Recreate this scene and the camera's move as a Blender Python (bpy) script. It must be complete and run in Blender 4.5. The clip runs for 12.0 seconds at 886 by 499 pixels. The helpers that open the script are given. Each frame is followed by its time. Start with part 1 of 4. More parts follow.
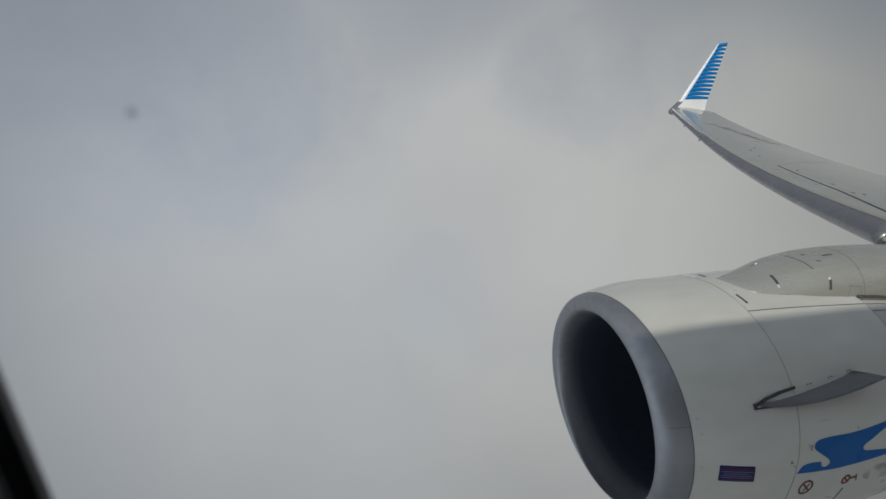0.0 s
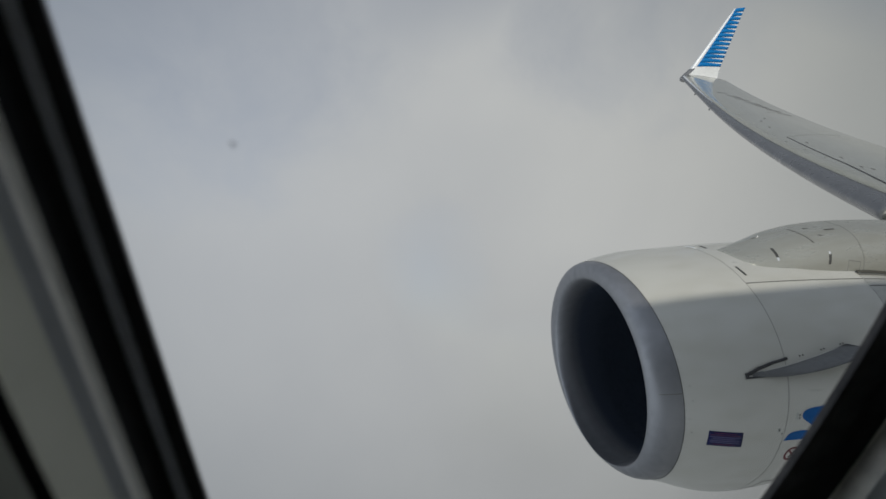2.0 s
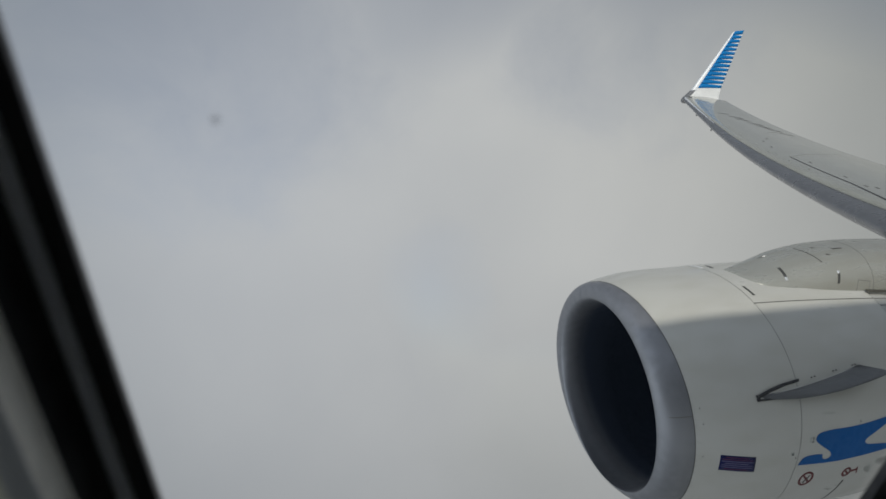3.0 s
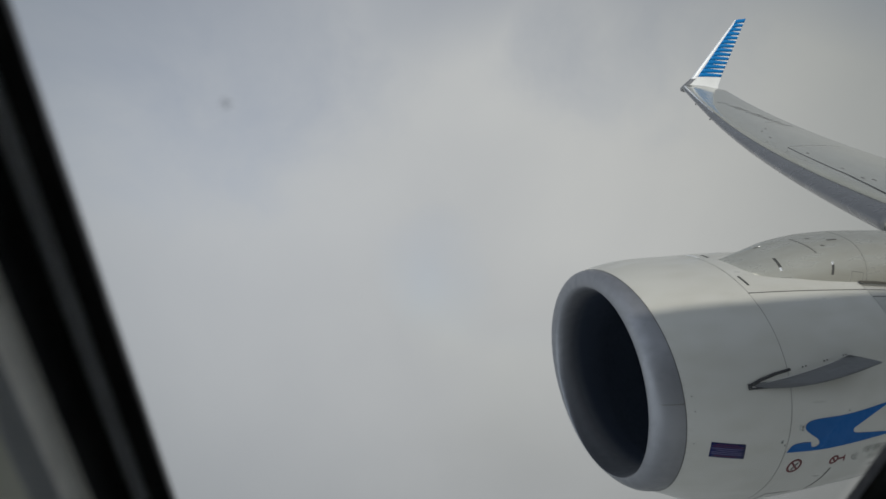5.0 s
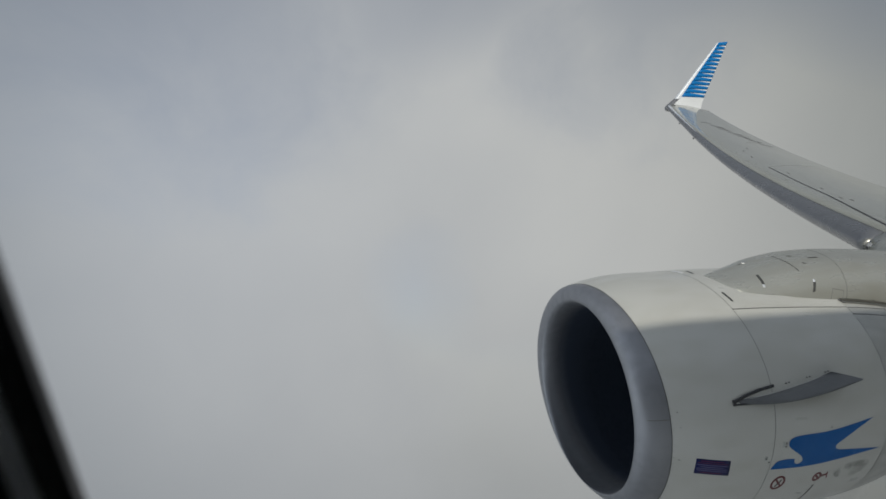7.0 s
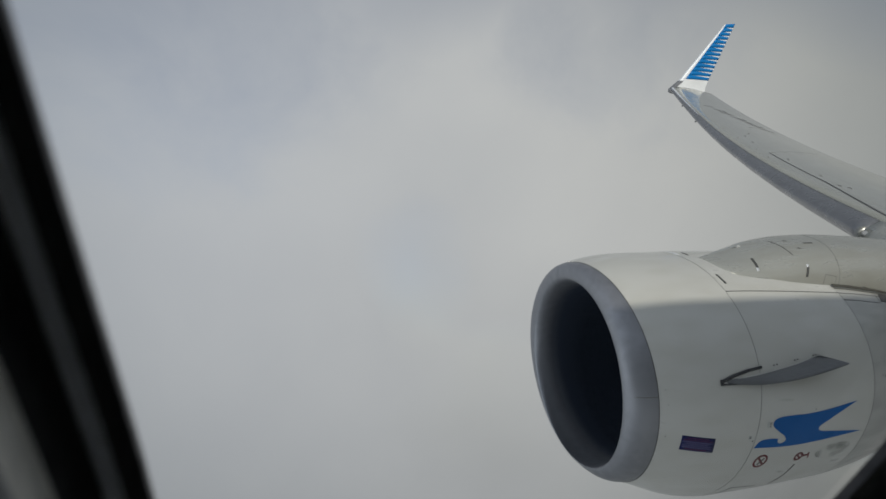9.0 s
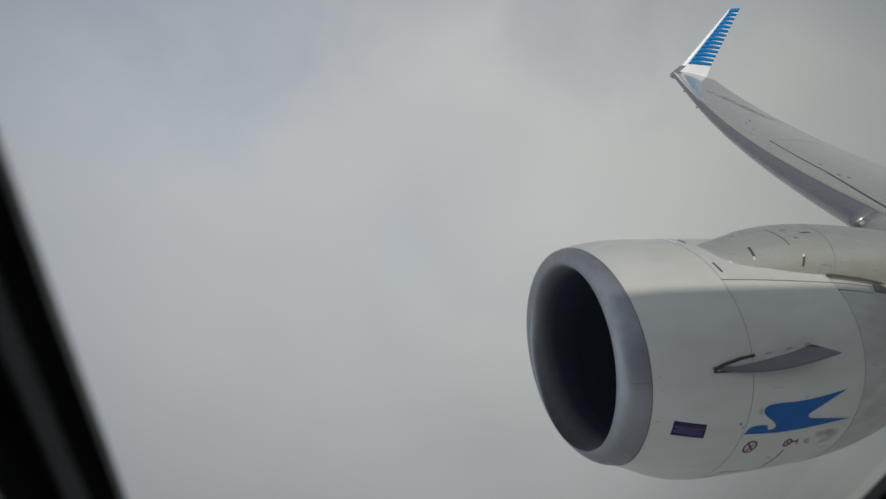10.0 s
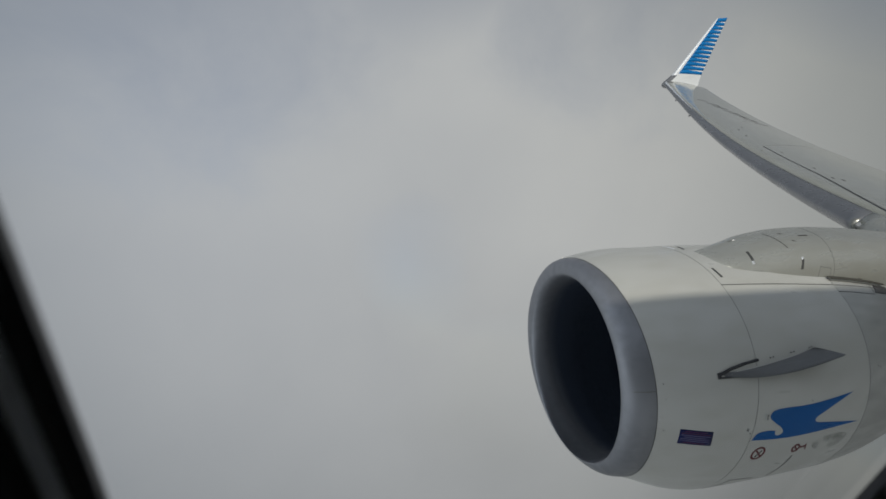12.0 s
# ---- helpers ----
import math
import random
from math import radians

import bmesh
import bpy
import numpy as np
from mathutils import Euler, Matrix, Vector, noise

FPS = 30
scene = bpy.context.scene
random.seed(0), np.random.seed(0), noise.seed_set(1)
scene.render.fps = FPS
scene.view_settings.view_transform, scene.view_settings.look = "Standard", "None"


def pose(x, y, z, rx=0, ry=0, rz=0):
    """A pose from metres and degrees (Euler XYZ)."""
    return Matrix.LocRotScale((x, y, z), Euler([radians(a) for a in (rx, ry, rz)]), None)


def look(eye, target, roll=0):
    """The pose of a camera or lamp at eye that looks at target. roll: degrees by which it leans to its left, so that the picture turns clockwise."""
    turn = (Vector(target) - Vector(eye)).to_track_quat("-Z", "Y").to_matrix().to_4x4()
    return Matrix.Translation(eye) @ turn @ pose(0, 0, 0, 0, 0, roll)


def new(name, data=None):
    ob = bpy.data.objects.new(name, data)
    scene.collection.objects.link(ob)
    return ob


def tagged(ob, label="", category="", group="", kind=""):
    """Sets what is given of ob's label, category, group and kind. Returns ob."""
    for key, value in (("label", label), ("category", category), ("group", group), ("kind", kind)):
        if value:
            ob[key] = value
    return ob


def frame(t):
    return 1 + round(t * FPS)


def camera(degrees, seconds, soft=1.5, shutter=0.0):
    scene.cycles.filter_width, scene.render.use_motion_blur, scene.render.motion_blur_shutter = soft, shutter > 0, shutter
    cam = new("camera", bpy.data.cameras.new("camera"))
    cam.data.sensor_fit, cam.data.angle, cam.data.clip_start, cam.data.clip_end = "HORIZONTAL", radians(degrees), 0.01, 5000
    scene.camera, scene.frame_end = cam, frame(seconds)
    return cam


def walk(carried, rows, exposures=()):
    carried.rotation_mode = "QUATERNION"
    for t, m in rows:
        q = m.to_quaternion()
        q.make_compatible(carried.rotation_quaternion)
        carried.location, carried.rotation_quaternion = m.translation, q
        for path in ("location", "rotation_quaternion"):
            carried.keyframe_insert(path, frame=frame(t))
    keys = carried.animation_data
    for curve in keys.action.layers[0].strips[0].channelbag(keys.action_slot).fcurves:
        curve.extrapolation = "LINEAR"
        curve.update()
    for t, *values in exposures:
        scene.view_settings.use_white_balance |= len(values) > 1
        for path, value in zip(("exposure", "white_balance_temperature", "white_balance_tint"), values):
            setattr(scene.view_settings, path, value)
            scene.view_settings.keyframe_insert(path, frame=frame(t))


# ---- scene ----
DEGREES = 82.2
cam = camera(DEGREES, 12.0, soft=1.6)
# focused far out; the window frame, a hand away, is out of focus
cam.data.dof.use_dof = True
cam.data.dof.focus_distance = 9.0
cam.data.dof.aperture_fstop = 13.0
# x runs aft along the engine axis, y outboard from the aircraft's centreline, z up from the engine axis
# t, x, y, z, yaw, pitch, roll
PATH = [
    (0, -2.5672, 1.6664, 2.1472, -18.196, -12.954, -2.100),
    (0.5, -2.5663, 1.6690, 2.1441, -18.042, -15.645, -4.022),
    (1, -2.5702, 1.6594, 2.1562, -18.262, -17.091, -3.139),
    (1.5, -2.5696, 1.6565, 2.1578, -17.958, -17.916, -3.312),
    (2, -2.5759, 1.6384, 2.1590, -17.563, -16.900, -3.270),
    (2.5, -2.5747, 1.6577, 2.1494, -17.265, -14.466, -2.804),
    (4.5, -2.5742, 1.6500, 2.1547, -17.444, -15.673, -3.740),
    (5, -2.5765, 1.6577, 2.1503, -17.423, -16.082, -3.757),
    (5.5, -2.5787, 1.6384, 2.1588, -17.235, -16.348, -4.377),
    (6, -2.5781, 1.6622, 2.1393, -18.888, -14.796, -4.590),
    (6.5, -2.5797, 1.6408, 2.1538, -18.574, -14.678, -4.896),
    (7, -2.5755, 1.6787, 2.1339, -18.717, -14.470, -4.971),
    (7.5, -2.5736, 1.6765, 2.1267, -18.328, -17.429, -6.488),
    (9.5, -2.5760, 1.6735, 2.1030, -18.746, -16.935, -6.911),
    (10, -2.5759, 1.6804, 2.1175, -18.616, -18.980, -7.642),
    (10.5, -2.5768, 1.6746, 2.1211, -18.482, -19.426, -7.817),
    (11, -2.5784, 1.6749, 2.1118, -18.884, -18.884, -7.427),
    (11.5, -2.5726, 1.6821, 2.1140, -19.052, -17.739, -6.470),
    (12, -2.5728, 1.6806, 2.1041, -19.279, -17.216, -6.091),
]
walk(cam, [(t, pose(x, y, z, 90 + pitch, roll, yaw)) for t, x, y, z, yaw, pitch, roll in PATH], [(0.0, -0.11), (0.6, -0.17), (2.0, -0.08), (4.5, -0.02), (7.5, -0.07), (9.5, -0.03), (10.5, -0.01), (12.0, -0.16)])

# ---- world and sun ----
SUN_WAY = Vector((-0.15, -1.0, 0.906)).normalized()
world = bpy.data.worlds.new("cloudy_sky")
scene.world = world
world.use_nodes = True
wn, wl = world.node_tree.nodes, world.node_tree.links
wn.clear()


def wnode(kind, **values):
    n = wn.new(kind)
    for key, value in values.items():
        n.inputs[key].default_value = value
    return n


sky = wn.new("ShaderNodeTexSky")
sky.sky_type = "NISHITA"
sky.sun_disc = False
sky.sun_elevation = math.asin(SUN_WAY.z)
sky.sun_rotation = math.atan2(SUN_WAY.x, SUN_WAY.y)
sky.altitude = 2500
lift = wn.new("ShaderNodeVectorMath")
lift.inputs[1].default_value = (0.0, 0.0, 0.45)
sky_way = wn.new("ShaderNodeTexCoord")
wl.new(sky_way.outputs["Generated"], lift.inputs[0])
wl.new(lift.outputs["Vector"], sky.inputs["Vector"])
sky_dim = wn.new("ShaderNodeVectorMath")
sky_dim.operation = "SCALE"
sky_dim.inputs["Scale"].default_value = 0.108
wl.new(sky.outputs["Color"], sky_dim.inputs[0])
where = wn.new("ShaderNodeTexCoord")
big = wnode("ShaderNodeTexNoise", Scale=1.3, Detail=3.0, Roughness=0.5, Distortion=0.2)
fine = wnode("ShaderNodeTexNoise", Scale=5.0, Detail=5.0, Roughness=0.6, Distortion=0.3)
shift = wn.new("ShaderNodeMapping")
shift.inputs["Location"].default_value = (3.1, 2.2, 0.9)
wl.new(where.outputs["Generated"], shift.inputs["Vector"])
wl.new(shift.outputs["Vector"], big.inputs["Vector"])
wl.new(shift.outputs["Vector"], fine.inputs["Vector"])
# cloud tone: pale grey banks with slightly darker, bluer folds
tone = wn.new("ShaderNodeValToRGB")
tone.color_ramp.elements[0].position, tone.color_ramp.elements[0].color = 0.26, (0.390, 0.400, 0.428, 1)
tone.color_ramp.elements[1].position, tone.color_ramp.elements[1].color = 0.70, (0.478, 0.483, 0.498, 1)
blend = wn.new("ShaderNodeMix")
blend.inputs["Factor"].default_value = 0.18
wl.new(big.outputs["Fac"], blend.inputs["A"])
wl.new(fine.outputs["Fac"], blend.inputs["B"])
wl.new(blend.outputs["Result"], tone.inputs["Fac"])
# the cloud thins with height and lets blue sky through
up = wn.new("ShaderNodeSeparateXYZ")
wl.new(where.outputs["Generated"], up.inputs["Vector"])
rise = wnode("ShaderNodeMapRange")
for key, value in (("From Min", -0.02), ("From Max", 0.32), ("To Min", 0.0), ("To Max", 1.0)):
    rise.inputs[key].default_value = value
wl.new(up.outputs["Z"], rise.inputs["Value"])
gap = wn.new("ShaderNodeMath")
gap.operation = "MULTIPLY_ADD"
wl.new(big.outputs["Fac"], gap.inputs[0])
gap.inputs[1].default_value = -1.6
wl.new(rise.outputs["Result"], gap.inputs[2])
thin = wnode("ShaderNodeMapRange")
for key, value in (("From Min", -0.66), ("From Max", 0.12), ("To Min", 0.0), ("To Max", 0.45)):
    thin.inputs[key].default_value = value
wl.new(gap.outputs["Value"], thin.inputs["Value"])
# sky painted brightest abeam the wing, duller and greyer outward and below, as lens vignetting
view_centre = wn.new("ShaderNodeVectorMath")
view_centre.operation = "DOT_PRODUCT"
view_centre.inputs[1].default_value = Vector((0.27, 0.93, -0.22)).normalized()
wl.new(where.outputs["Generated"], view_centre.inputs[0])
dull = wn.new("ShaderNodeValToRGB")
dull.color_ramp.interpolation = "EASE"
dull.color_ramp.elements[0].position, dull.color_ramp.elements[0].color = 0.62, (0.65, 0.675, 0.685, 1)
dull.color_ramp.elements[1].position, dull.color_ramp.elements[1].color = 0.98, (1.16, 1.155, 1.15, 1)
wl.new(view_centre.outputs["Value"], dull.inputs["Fac"])
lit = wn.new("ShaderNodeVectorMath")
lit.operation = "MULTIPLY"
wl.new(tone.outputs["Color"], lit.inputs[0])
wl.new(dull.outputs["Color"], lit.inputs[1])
# bluer towards the nose, a little yellower aft
aft = wnode("ShaderNodeMapRange")
for key, value in (("From Min", -0.4), ("From Max", 0.85), ("To Min", 0.0), ("To Max", 1.0)):
    aft.inputs[key].default_value = value
along = wn.new("ShaderNodeSeparateXYZ")
wl.new(where.outputs["Generated"], along.inputs["Vector"])
wl.new(along.outputs["X"], aft.inputs["Value"])
tint = wn.new("ShaderNodeValToRGB")
tint.color_ramp.elements[0].color = (0.98, 1.0, 1.02, 1)
tint.color_ramp.elements[1].color = (1.02, 1.0, 0.93, 1)
wl.new(aft.outputs["Result"], tint.inputs["Fac"])
warm = wn.new("ShaderNodeVectorMath")
warm.operation = "MULTIPLY"
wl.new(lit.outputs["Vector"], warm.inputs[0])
wl.new(tint.outputs["Color"], warm.inputs[1])
# sky overhead, out of view, brightened to fill the shaded cowl
over = wnode("ShaderNodeMapRange")
for key, value in (("From Min", 0.2), ("From Max", 0.8), ("To Min", 1.0), ("To Max", 1.4)):
    over.inputs[key].default_value = value
wl.new(along.outputs["Z"], over.inputs["Value"])
under = wnode("ShaderNodeMapRange")
for key, value in (("From Min", -0.75), ("From Max", -0.25), ("To Min", 0.84), ("To Max", 1.0)):
    under.inputs[key].default_value = value
wl.new(along.outputs["Z"], under.inputs["Value"])
# cloud round the sun glows, added out of view to lift the cowl's shade
near_sun = wn.new("ShaderNodeVectorMath")
near_sun.operation = "DOT_PRODUCT"
near_sun.inputs[1].default_value = SUN_WAY
wl.new(where.outputs["Generated"], near_sun.inputs[0])
sun_fill = wnode("ShaderNodeMapRange")
for key, value in (("From Min", 0.0), ("From Max", 1.0), ("To Min", 1.0), ("To Max", 1.75)):
    sun_fill.inputs[key].default_value = value
wl.new(near_sun.outputs["Value"], sun_fill.inputs["Value"])
sky_fill = wn.new("ShaderNodeMath")
sky_fill.operation = "MULTIPLY"
wl.new(sun_fill.outputs["Result"], sky_fill.inputs[0])
wl.new(over.outputs["Result"], sky_fill.inputs[1])
span = wn.new("ShaderNodeMath")
span.operation = "MULTIPLY"
wl.new(sky_fill.outputs["Value"], span.inputs[0])
wl.new(under.outputs["Result"], span.inputs[1])
# the cloud deck is dimmer aft and below
low_aft = wn.new("ShaderNodeMath")
low_aft.operation = "MULTIPLY_ADD"
low_aft.inputs[1].default_value = -0.6
wl.new(along.outputs["Z"], low_aft.inputs[0])
wl.new(along.outputs["X"], low_aft.inputs[2])
dim_aft = wnode("ShaderNodeMapRange")
for key, value in (("From Min", 0.96), ("From Max", 1.13), ("To Min", 1.0), ("To Max", 0.66)):
    dim_aft.inputs[key].default_value = value
wl.new(low_aft.outputs["Value"], dim_aft.inputs["Value"])
# unseen sky ahead brightened to fill the cowl's forward flank
ahead = wnode("ShaderNodeMapRange")
for key, value in (("From Min", -0.95), ("From Max", -0.40), ("To Min", 3.2), ("To Max", 1.0)):
    ahead.inputs[key].default_value = value
wl.new(along.outputs["X"], ahead.inputs["Value"])
span_fore = wn.new("ShaderNodeMath")
span_fore.operation = "MULTIPLY"
wl.new(span.outputs["Value"], span_fore.inputs[0])
wl.new(ahead.outputs["Result"], span_fore.inputs[1])
span_aft = wn.new("ShaderNodeMath")
span_aft.operation = "MULTIPLY"
wl.new(span_fore.outputs["Value"], span_aft.inputs[0])
wl.new(dim_aft.outputs["Result"], span_aft.inputs[1])
bright = wn.new("ShaderNodeVectorMath")
bright.operation = "SCALE"
wl.new(warm.outputs["Vector"], bright.inputs[0])
wl.new(span_aft.outputs["Value"], bright.inputs["Scale"])
# two thin places in the cloud, where bluer, darker sky shows: ahead of the wing and above its tip
open_sky = thin.outputs["Result"]
for gap_way, inner, outer, most in (((-0.15, 0.96, 0.22), 1.02, 0.88, 0.34), ((0.54, 0.77, 0.32), 1.02, 0.92, 0.30)):
    toward = wn.new("ShaderNodeVectorMath")
    toward.operation = "DOT_PRODUCT"
    toward.inputs[1].default_value = Vector(gap_way).normalized()
    wl.new(where.outputs["Generated"], toward.inputs[0])
    ragged = wn.new("ShaderNodeMath")
    ragged.operation = "MULTIPLY_ADD"
    ragged.inputs[1].default_value = -0.09
    wl.new(fine.outputs["Fac"], ragged.inputs[0])
    wl.new(toward.outputs["Value"], ragged.inputs[2])
    patch_range = wnode("ShaderNodeMapRange")
    patch_range.interpolation_type = "SMOOTHSTEP"
    for key, value in (("From Min", outer - 0.045), ("From Max", inner - 0.045), ("To Min", 0.0), ("To Max", most)):
        patch_range.inputs[key].default_value = value
    wl.new(ragged.outputs["Value"], patch_range.inputs["Value"])
    sum_gap = wn.new("ShaderNodeMath")
    sum_gap.operation = "MAXIMUM"
    wl.new(open_sky, sum_gap.inputs[0])
    wl.new(patch_range.outputs["Result"], sum_gap.inputs[1])
    open_sky = sum_gap.outputs["Value"]
both = wn.new("ShaderNodeMix")
both.data_type = "RGBA"
wl.new(open_sky, both.inputs["Factor"])
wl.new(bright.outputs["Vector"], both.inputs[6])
wl.new(sky_dim.outputs["Vector"], both.inputs[7])
back = wn.new("ShaderNodeBackground")
back.inputs["Strength"].default_value = 1.0
wl.new(both.outputs[2], back.inputs["Color"])
wl.new(back.outputs["Background"], wn.new("ShaderNodeOutputWorld").inputs["Surface"])

sun_data = bpy.data.lights.new("sun", "SUN")
sun_data.energy, sun_data.angle, sun_data.color = 2.2, radians(1.2), (1.0, 0.945, 0.85)
sun = new("sun", sun_data)
sun.matrix_world = look(SUN_WAY * 40, (0, 0, 0))


# ---- materials ----
def surface(name, base, rough=0.4, metal=0.0, vary=0.06, scale=6.0, bump=0.0, grain=120.0, coat=0.0, streak=1.0, tint=None, spec=0.5):
    """A painted, metal or plastic surface: colour drifts at a large and a small scale, and so does the gloss."""
    m = bpy.data.materials.new(name)
    m.use_nodes = True
    n, l = m.node_tree.nodes, m.node_tree.links
    b = n["Principled BSDF"]
    b.inputs["Metallic"].default_value = metal
    b.inputs["Specular IOR Level"].default_value = spec
    b.inputs["Coat Weight"].default_value = coat
    b.inputs["Coat Roughness"].default_value = 0.06
    co = n.new("ShaderNodeTexCoord")
    mp = n.new("ShaderNodeMapping")
    mp.inputs["Scale"].default_value = (1.0 / streak, 1.0, 1.0)
    l.new(co.outputs["Object"], mp.inputs["Vector"])
    a = n.new("ShaderNodeTexNoise")
    a.inputs["Scale"].default_value, a.inputs["Detail"].default_value = scale * 0.25, 3.0
    c = n.new("ShaderNodeTexNoise")
    c.inputs["Scale"].default_value, c.inputs["Detail"].default_value = scale * 3.0, 6.0
    l.new(mp.outputs["Vector"], a.inputs["Vector"])
    l.new(mp.outputs["Vector"], c.inputs["Vector"])
    add = n.new("ShaderNodeMath")
    add.operation = "ADD"
    l.new(a.outputs["Fac"], add.inputs[0])
    l.new(c.outputs["Fac"], add.inputs[1])
    ramp = n.new("ShaderNodeValToRGB")
    dark = [v * (1 - 2.2 * vary) for v in base]
    if tint:
        dark = [v * t for v, t in zip(dark, tint)]
    ramp.color_ramp.elements[0].position, ramp.color_ramp.elements[0].color = 0.36, (*dark, 1)
    ramp.color_ramp.elements[1].position, ramp.color_ramp.elements[1].color = 0.56, (*[min(1, v * (1 + 0.5 * vary)) for v in base], 1)
    half = n.new("ShaderNodeMath")
    half.operation = "MULTIPLY"
    half.inputs[1].default_value = 0.5
    l.new(add.outputs[0], half.inputs[0])
    l.new(half.outputs[0], ramp.inputs["Fac"])
    l.new(ramp.outputs["Color"], b.inputs["Base Color"])
    rr = n.new("ShaderNodeMapRange")
    for key, value in (("From Min", 0.3), ("From Max", 0.7), ("To Min", rough * 1.2), ("To Max", rough * 0.8)):
        rr.inputs[key].default_value = value
    l.new(c.outputs["Fac"], rr.inputs["Value"])
    l.new(rr.outputs["Result"], b.inputs["Roughness"])
    if bump:
        g = n.new("ShaderNodeTexNoise")
        g.inputs["Scale"].default_value, g.inputs["Detail"].default_value = grain, 3.0
        l.new(co.outputs["Object"], g.inputs["Vector"])
        bp = n.new("ShaderNodeBump")
        bp.inputs["Strength"].default_value, bp.inputs["Distance"].default_value = bump, 0.003
        l.new(g.outputs["Fac"], bp.inputs["Height"])
        l.new(bp.outputs["Normal"], b.inputs["Normal"])
    return m


COWL = surface("cowl_white_paint", (0.485, 0.478, 0.44), 0.34, vary=0.035, scale=3, coat=0.2, streak=3, tint=(1, 0.99, 0.96), bump=0.03, grain=2.6)
# cowl white toned down and streaked, the aft flank's shade painted in
SHADED_SLEEVE = surface("reverser_sleeve_shaded", (0.41, 0.405, 0.375), 0.4, vary=0.08, scale=4, coat=0.1, streak=3)
PYLON = surface("pylon_grey_paint", (0.37, 0.368, 0.33), 0.3, metal=0.35, vary=0.05, scale=4, coat=0.1, streak=4, tint=(1, 0.98, 0.94))
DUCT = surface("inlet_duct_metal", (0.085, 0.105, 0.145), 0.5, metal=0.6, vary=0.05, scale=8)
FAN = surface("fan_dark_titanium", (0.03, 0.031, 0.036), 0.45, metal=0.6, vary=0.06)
WING = surface("wing_grey_paint", (0.35, 0.345, 0.29), 0.17, metal=0.1, vary=0.05, scale=1.2, coat=0.5, streak=0.5, tint=(1, 0.99, 0.95))
SLAT = surface("slat_bare_metal", (0.215, 0.216, 0.222), 0.30, metal=0.6, vary=0.05, scale=1.2, streak=0.4)
POLISH = surface("polished_leading_edge", (0.92, 0.92, 0.91), 0.3, metal=0.6, vary=0.03)
WHITE = surface("white_paint", (0.74, 0.74, 0.72), 0.3, vary=0.03, coat=0.3)
BLUE = surface("blue_livery_paint", (0.002, 0.16, 0.43), 0.5, vary=0.05, scale=8, spec=0.2)
EMBLEM = surface("blue_emblem_paint", (0.002, 0.095, 0.31), 0.5, vary=0.05, scale=8, spec=0.15)
FAINT = surface("faint_joint_line", (0.19, 0.19, 0.175), 0.5, vary=0.05)
STRAKE = surface("strake_grey_paint", (0.115, 0.118, 0.12), 0.45, vary=0.05, scale=8)
SEAM = surface("dark_joint_sealant", (0.055, 0.055, 0.052), 0.7, vary=0.1, scale=20)
JOINT = surface("grey_joint_sealant", (0.16, 0.158, 0.145), 0.6, vary=0.08, scale=20)
SOOT = surface("dark_rubber_seal", (0.03, 0.03, 0.032), 0.6, vary=0.1, scale=20)
SEAL = surface("olive_brown_seal", (0.062, 0.058, 0.044), 0.6, vary=0.1, scale=20)
PLATE = surface("purple_placard", (0.008, 0.012, 0.070), 0.5, vary=0.06, scale=20, spec=0.2)
PRINT = surface("pale_placard_print", (0.20, 0.18, 0.30), 0.5, vary=0.05, spec=0.2)
REDPRINT = surface("reddish_placard_print", (0.16, 0.03, 0.06), 0.5, vary=0.05, spec=0.2)
REDINK = surface("dark_red_marking", (0.12, 0.013, 0.016), 0.5, vary=0.08, scale=20)
DARKMARK = surface("dark_grey_marking", (0.09, 0.085, 0.08), 0.5, vary=0.12, scale=10)
STEEL = surface("fastener_steel", (0.35, 0.35, 0.34), 0.35, metal=0.8, vary=0.06)
GRIME = surface("oily_grime_patch", (0.36, 0.375, 0.35), 0.5, vary=0.12, scale=14)
LINER_WARM = surface("cabin_olive_plastic", (0.60, 0.605, 0.50), 0.6, vary=0.06, scale=30, bump=0.06, grain=1200)
FUSE = surface("fuselage_grey_paint", (0.45, 0.455, 0.46), 0.35, vary=0.03, scale=2, coat=0.2)
LINER = surface("cabin_grey_plastic", (0.36, 0.37, 0.32), 0.6, vary=0.06, scale=30, bump=0.06, grain=1200)
# shaded and lit tones of the reveal's plastic, the light painted in
LINER_SHADE = surface("cabin_plastic_shade_tone", (0.44, 0.46, 0.47), 0.6, vary=0.06, scale=30, bump=0.06, grain=1200)
LINER_LIT = surface("cabin_plastic_lit_tone", (0.94, 0.915, 0.84), 0.6, vary=0.09, scale=60, bump=0.25, grain=1500)
CABIN = surface("cabin_ivory_plastic", (0.80, 0.79, 0.74), 0.6, vary=0.04, scale=10)
RUBBER = surface("black_window_gasket", (0.006, 0.006, 0.009), 0.6, vary=0.08, scale=40, bump=0.1, grain=600)
BEAD = surface("dark_grey_gasket_bead", (0.60, 0.63, 0.69), 0.35, vary=0.08, scale=40)
CARPET = surface("cabin_dark_carpet", (0.05, 0.055, 0.07), 0.9, vary=0.12, scale=30, bump=0.4, grain=300)


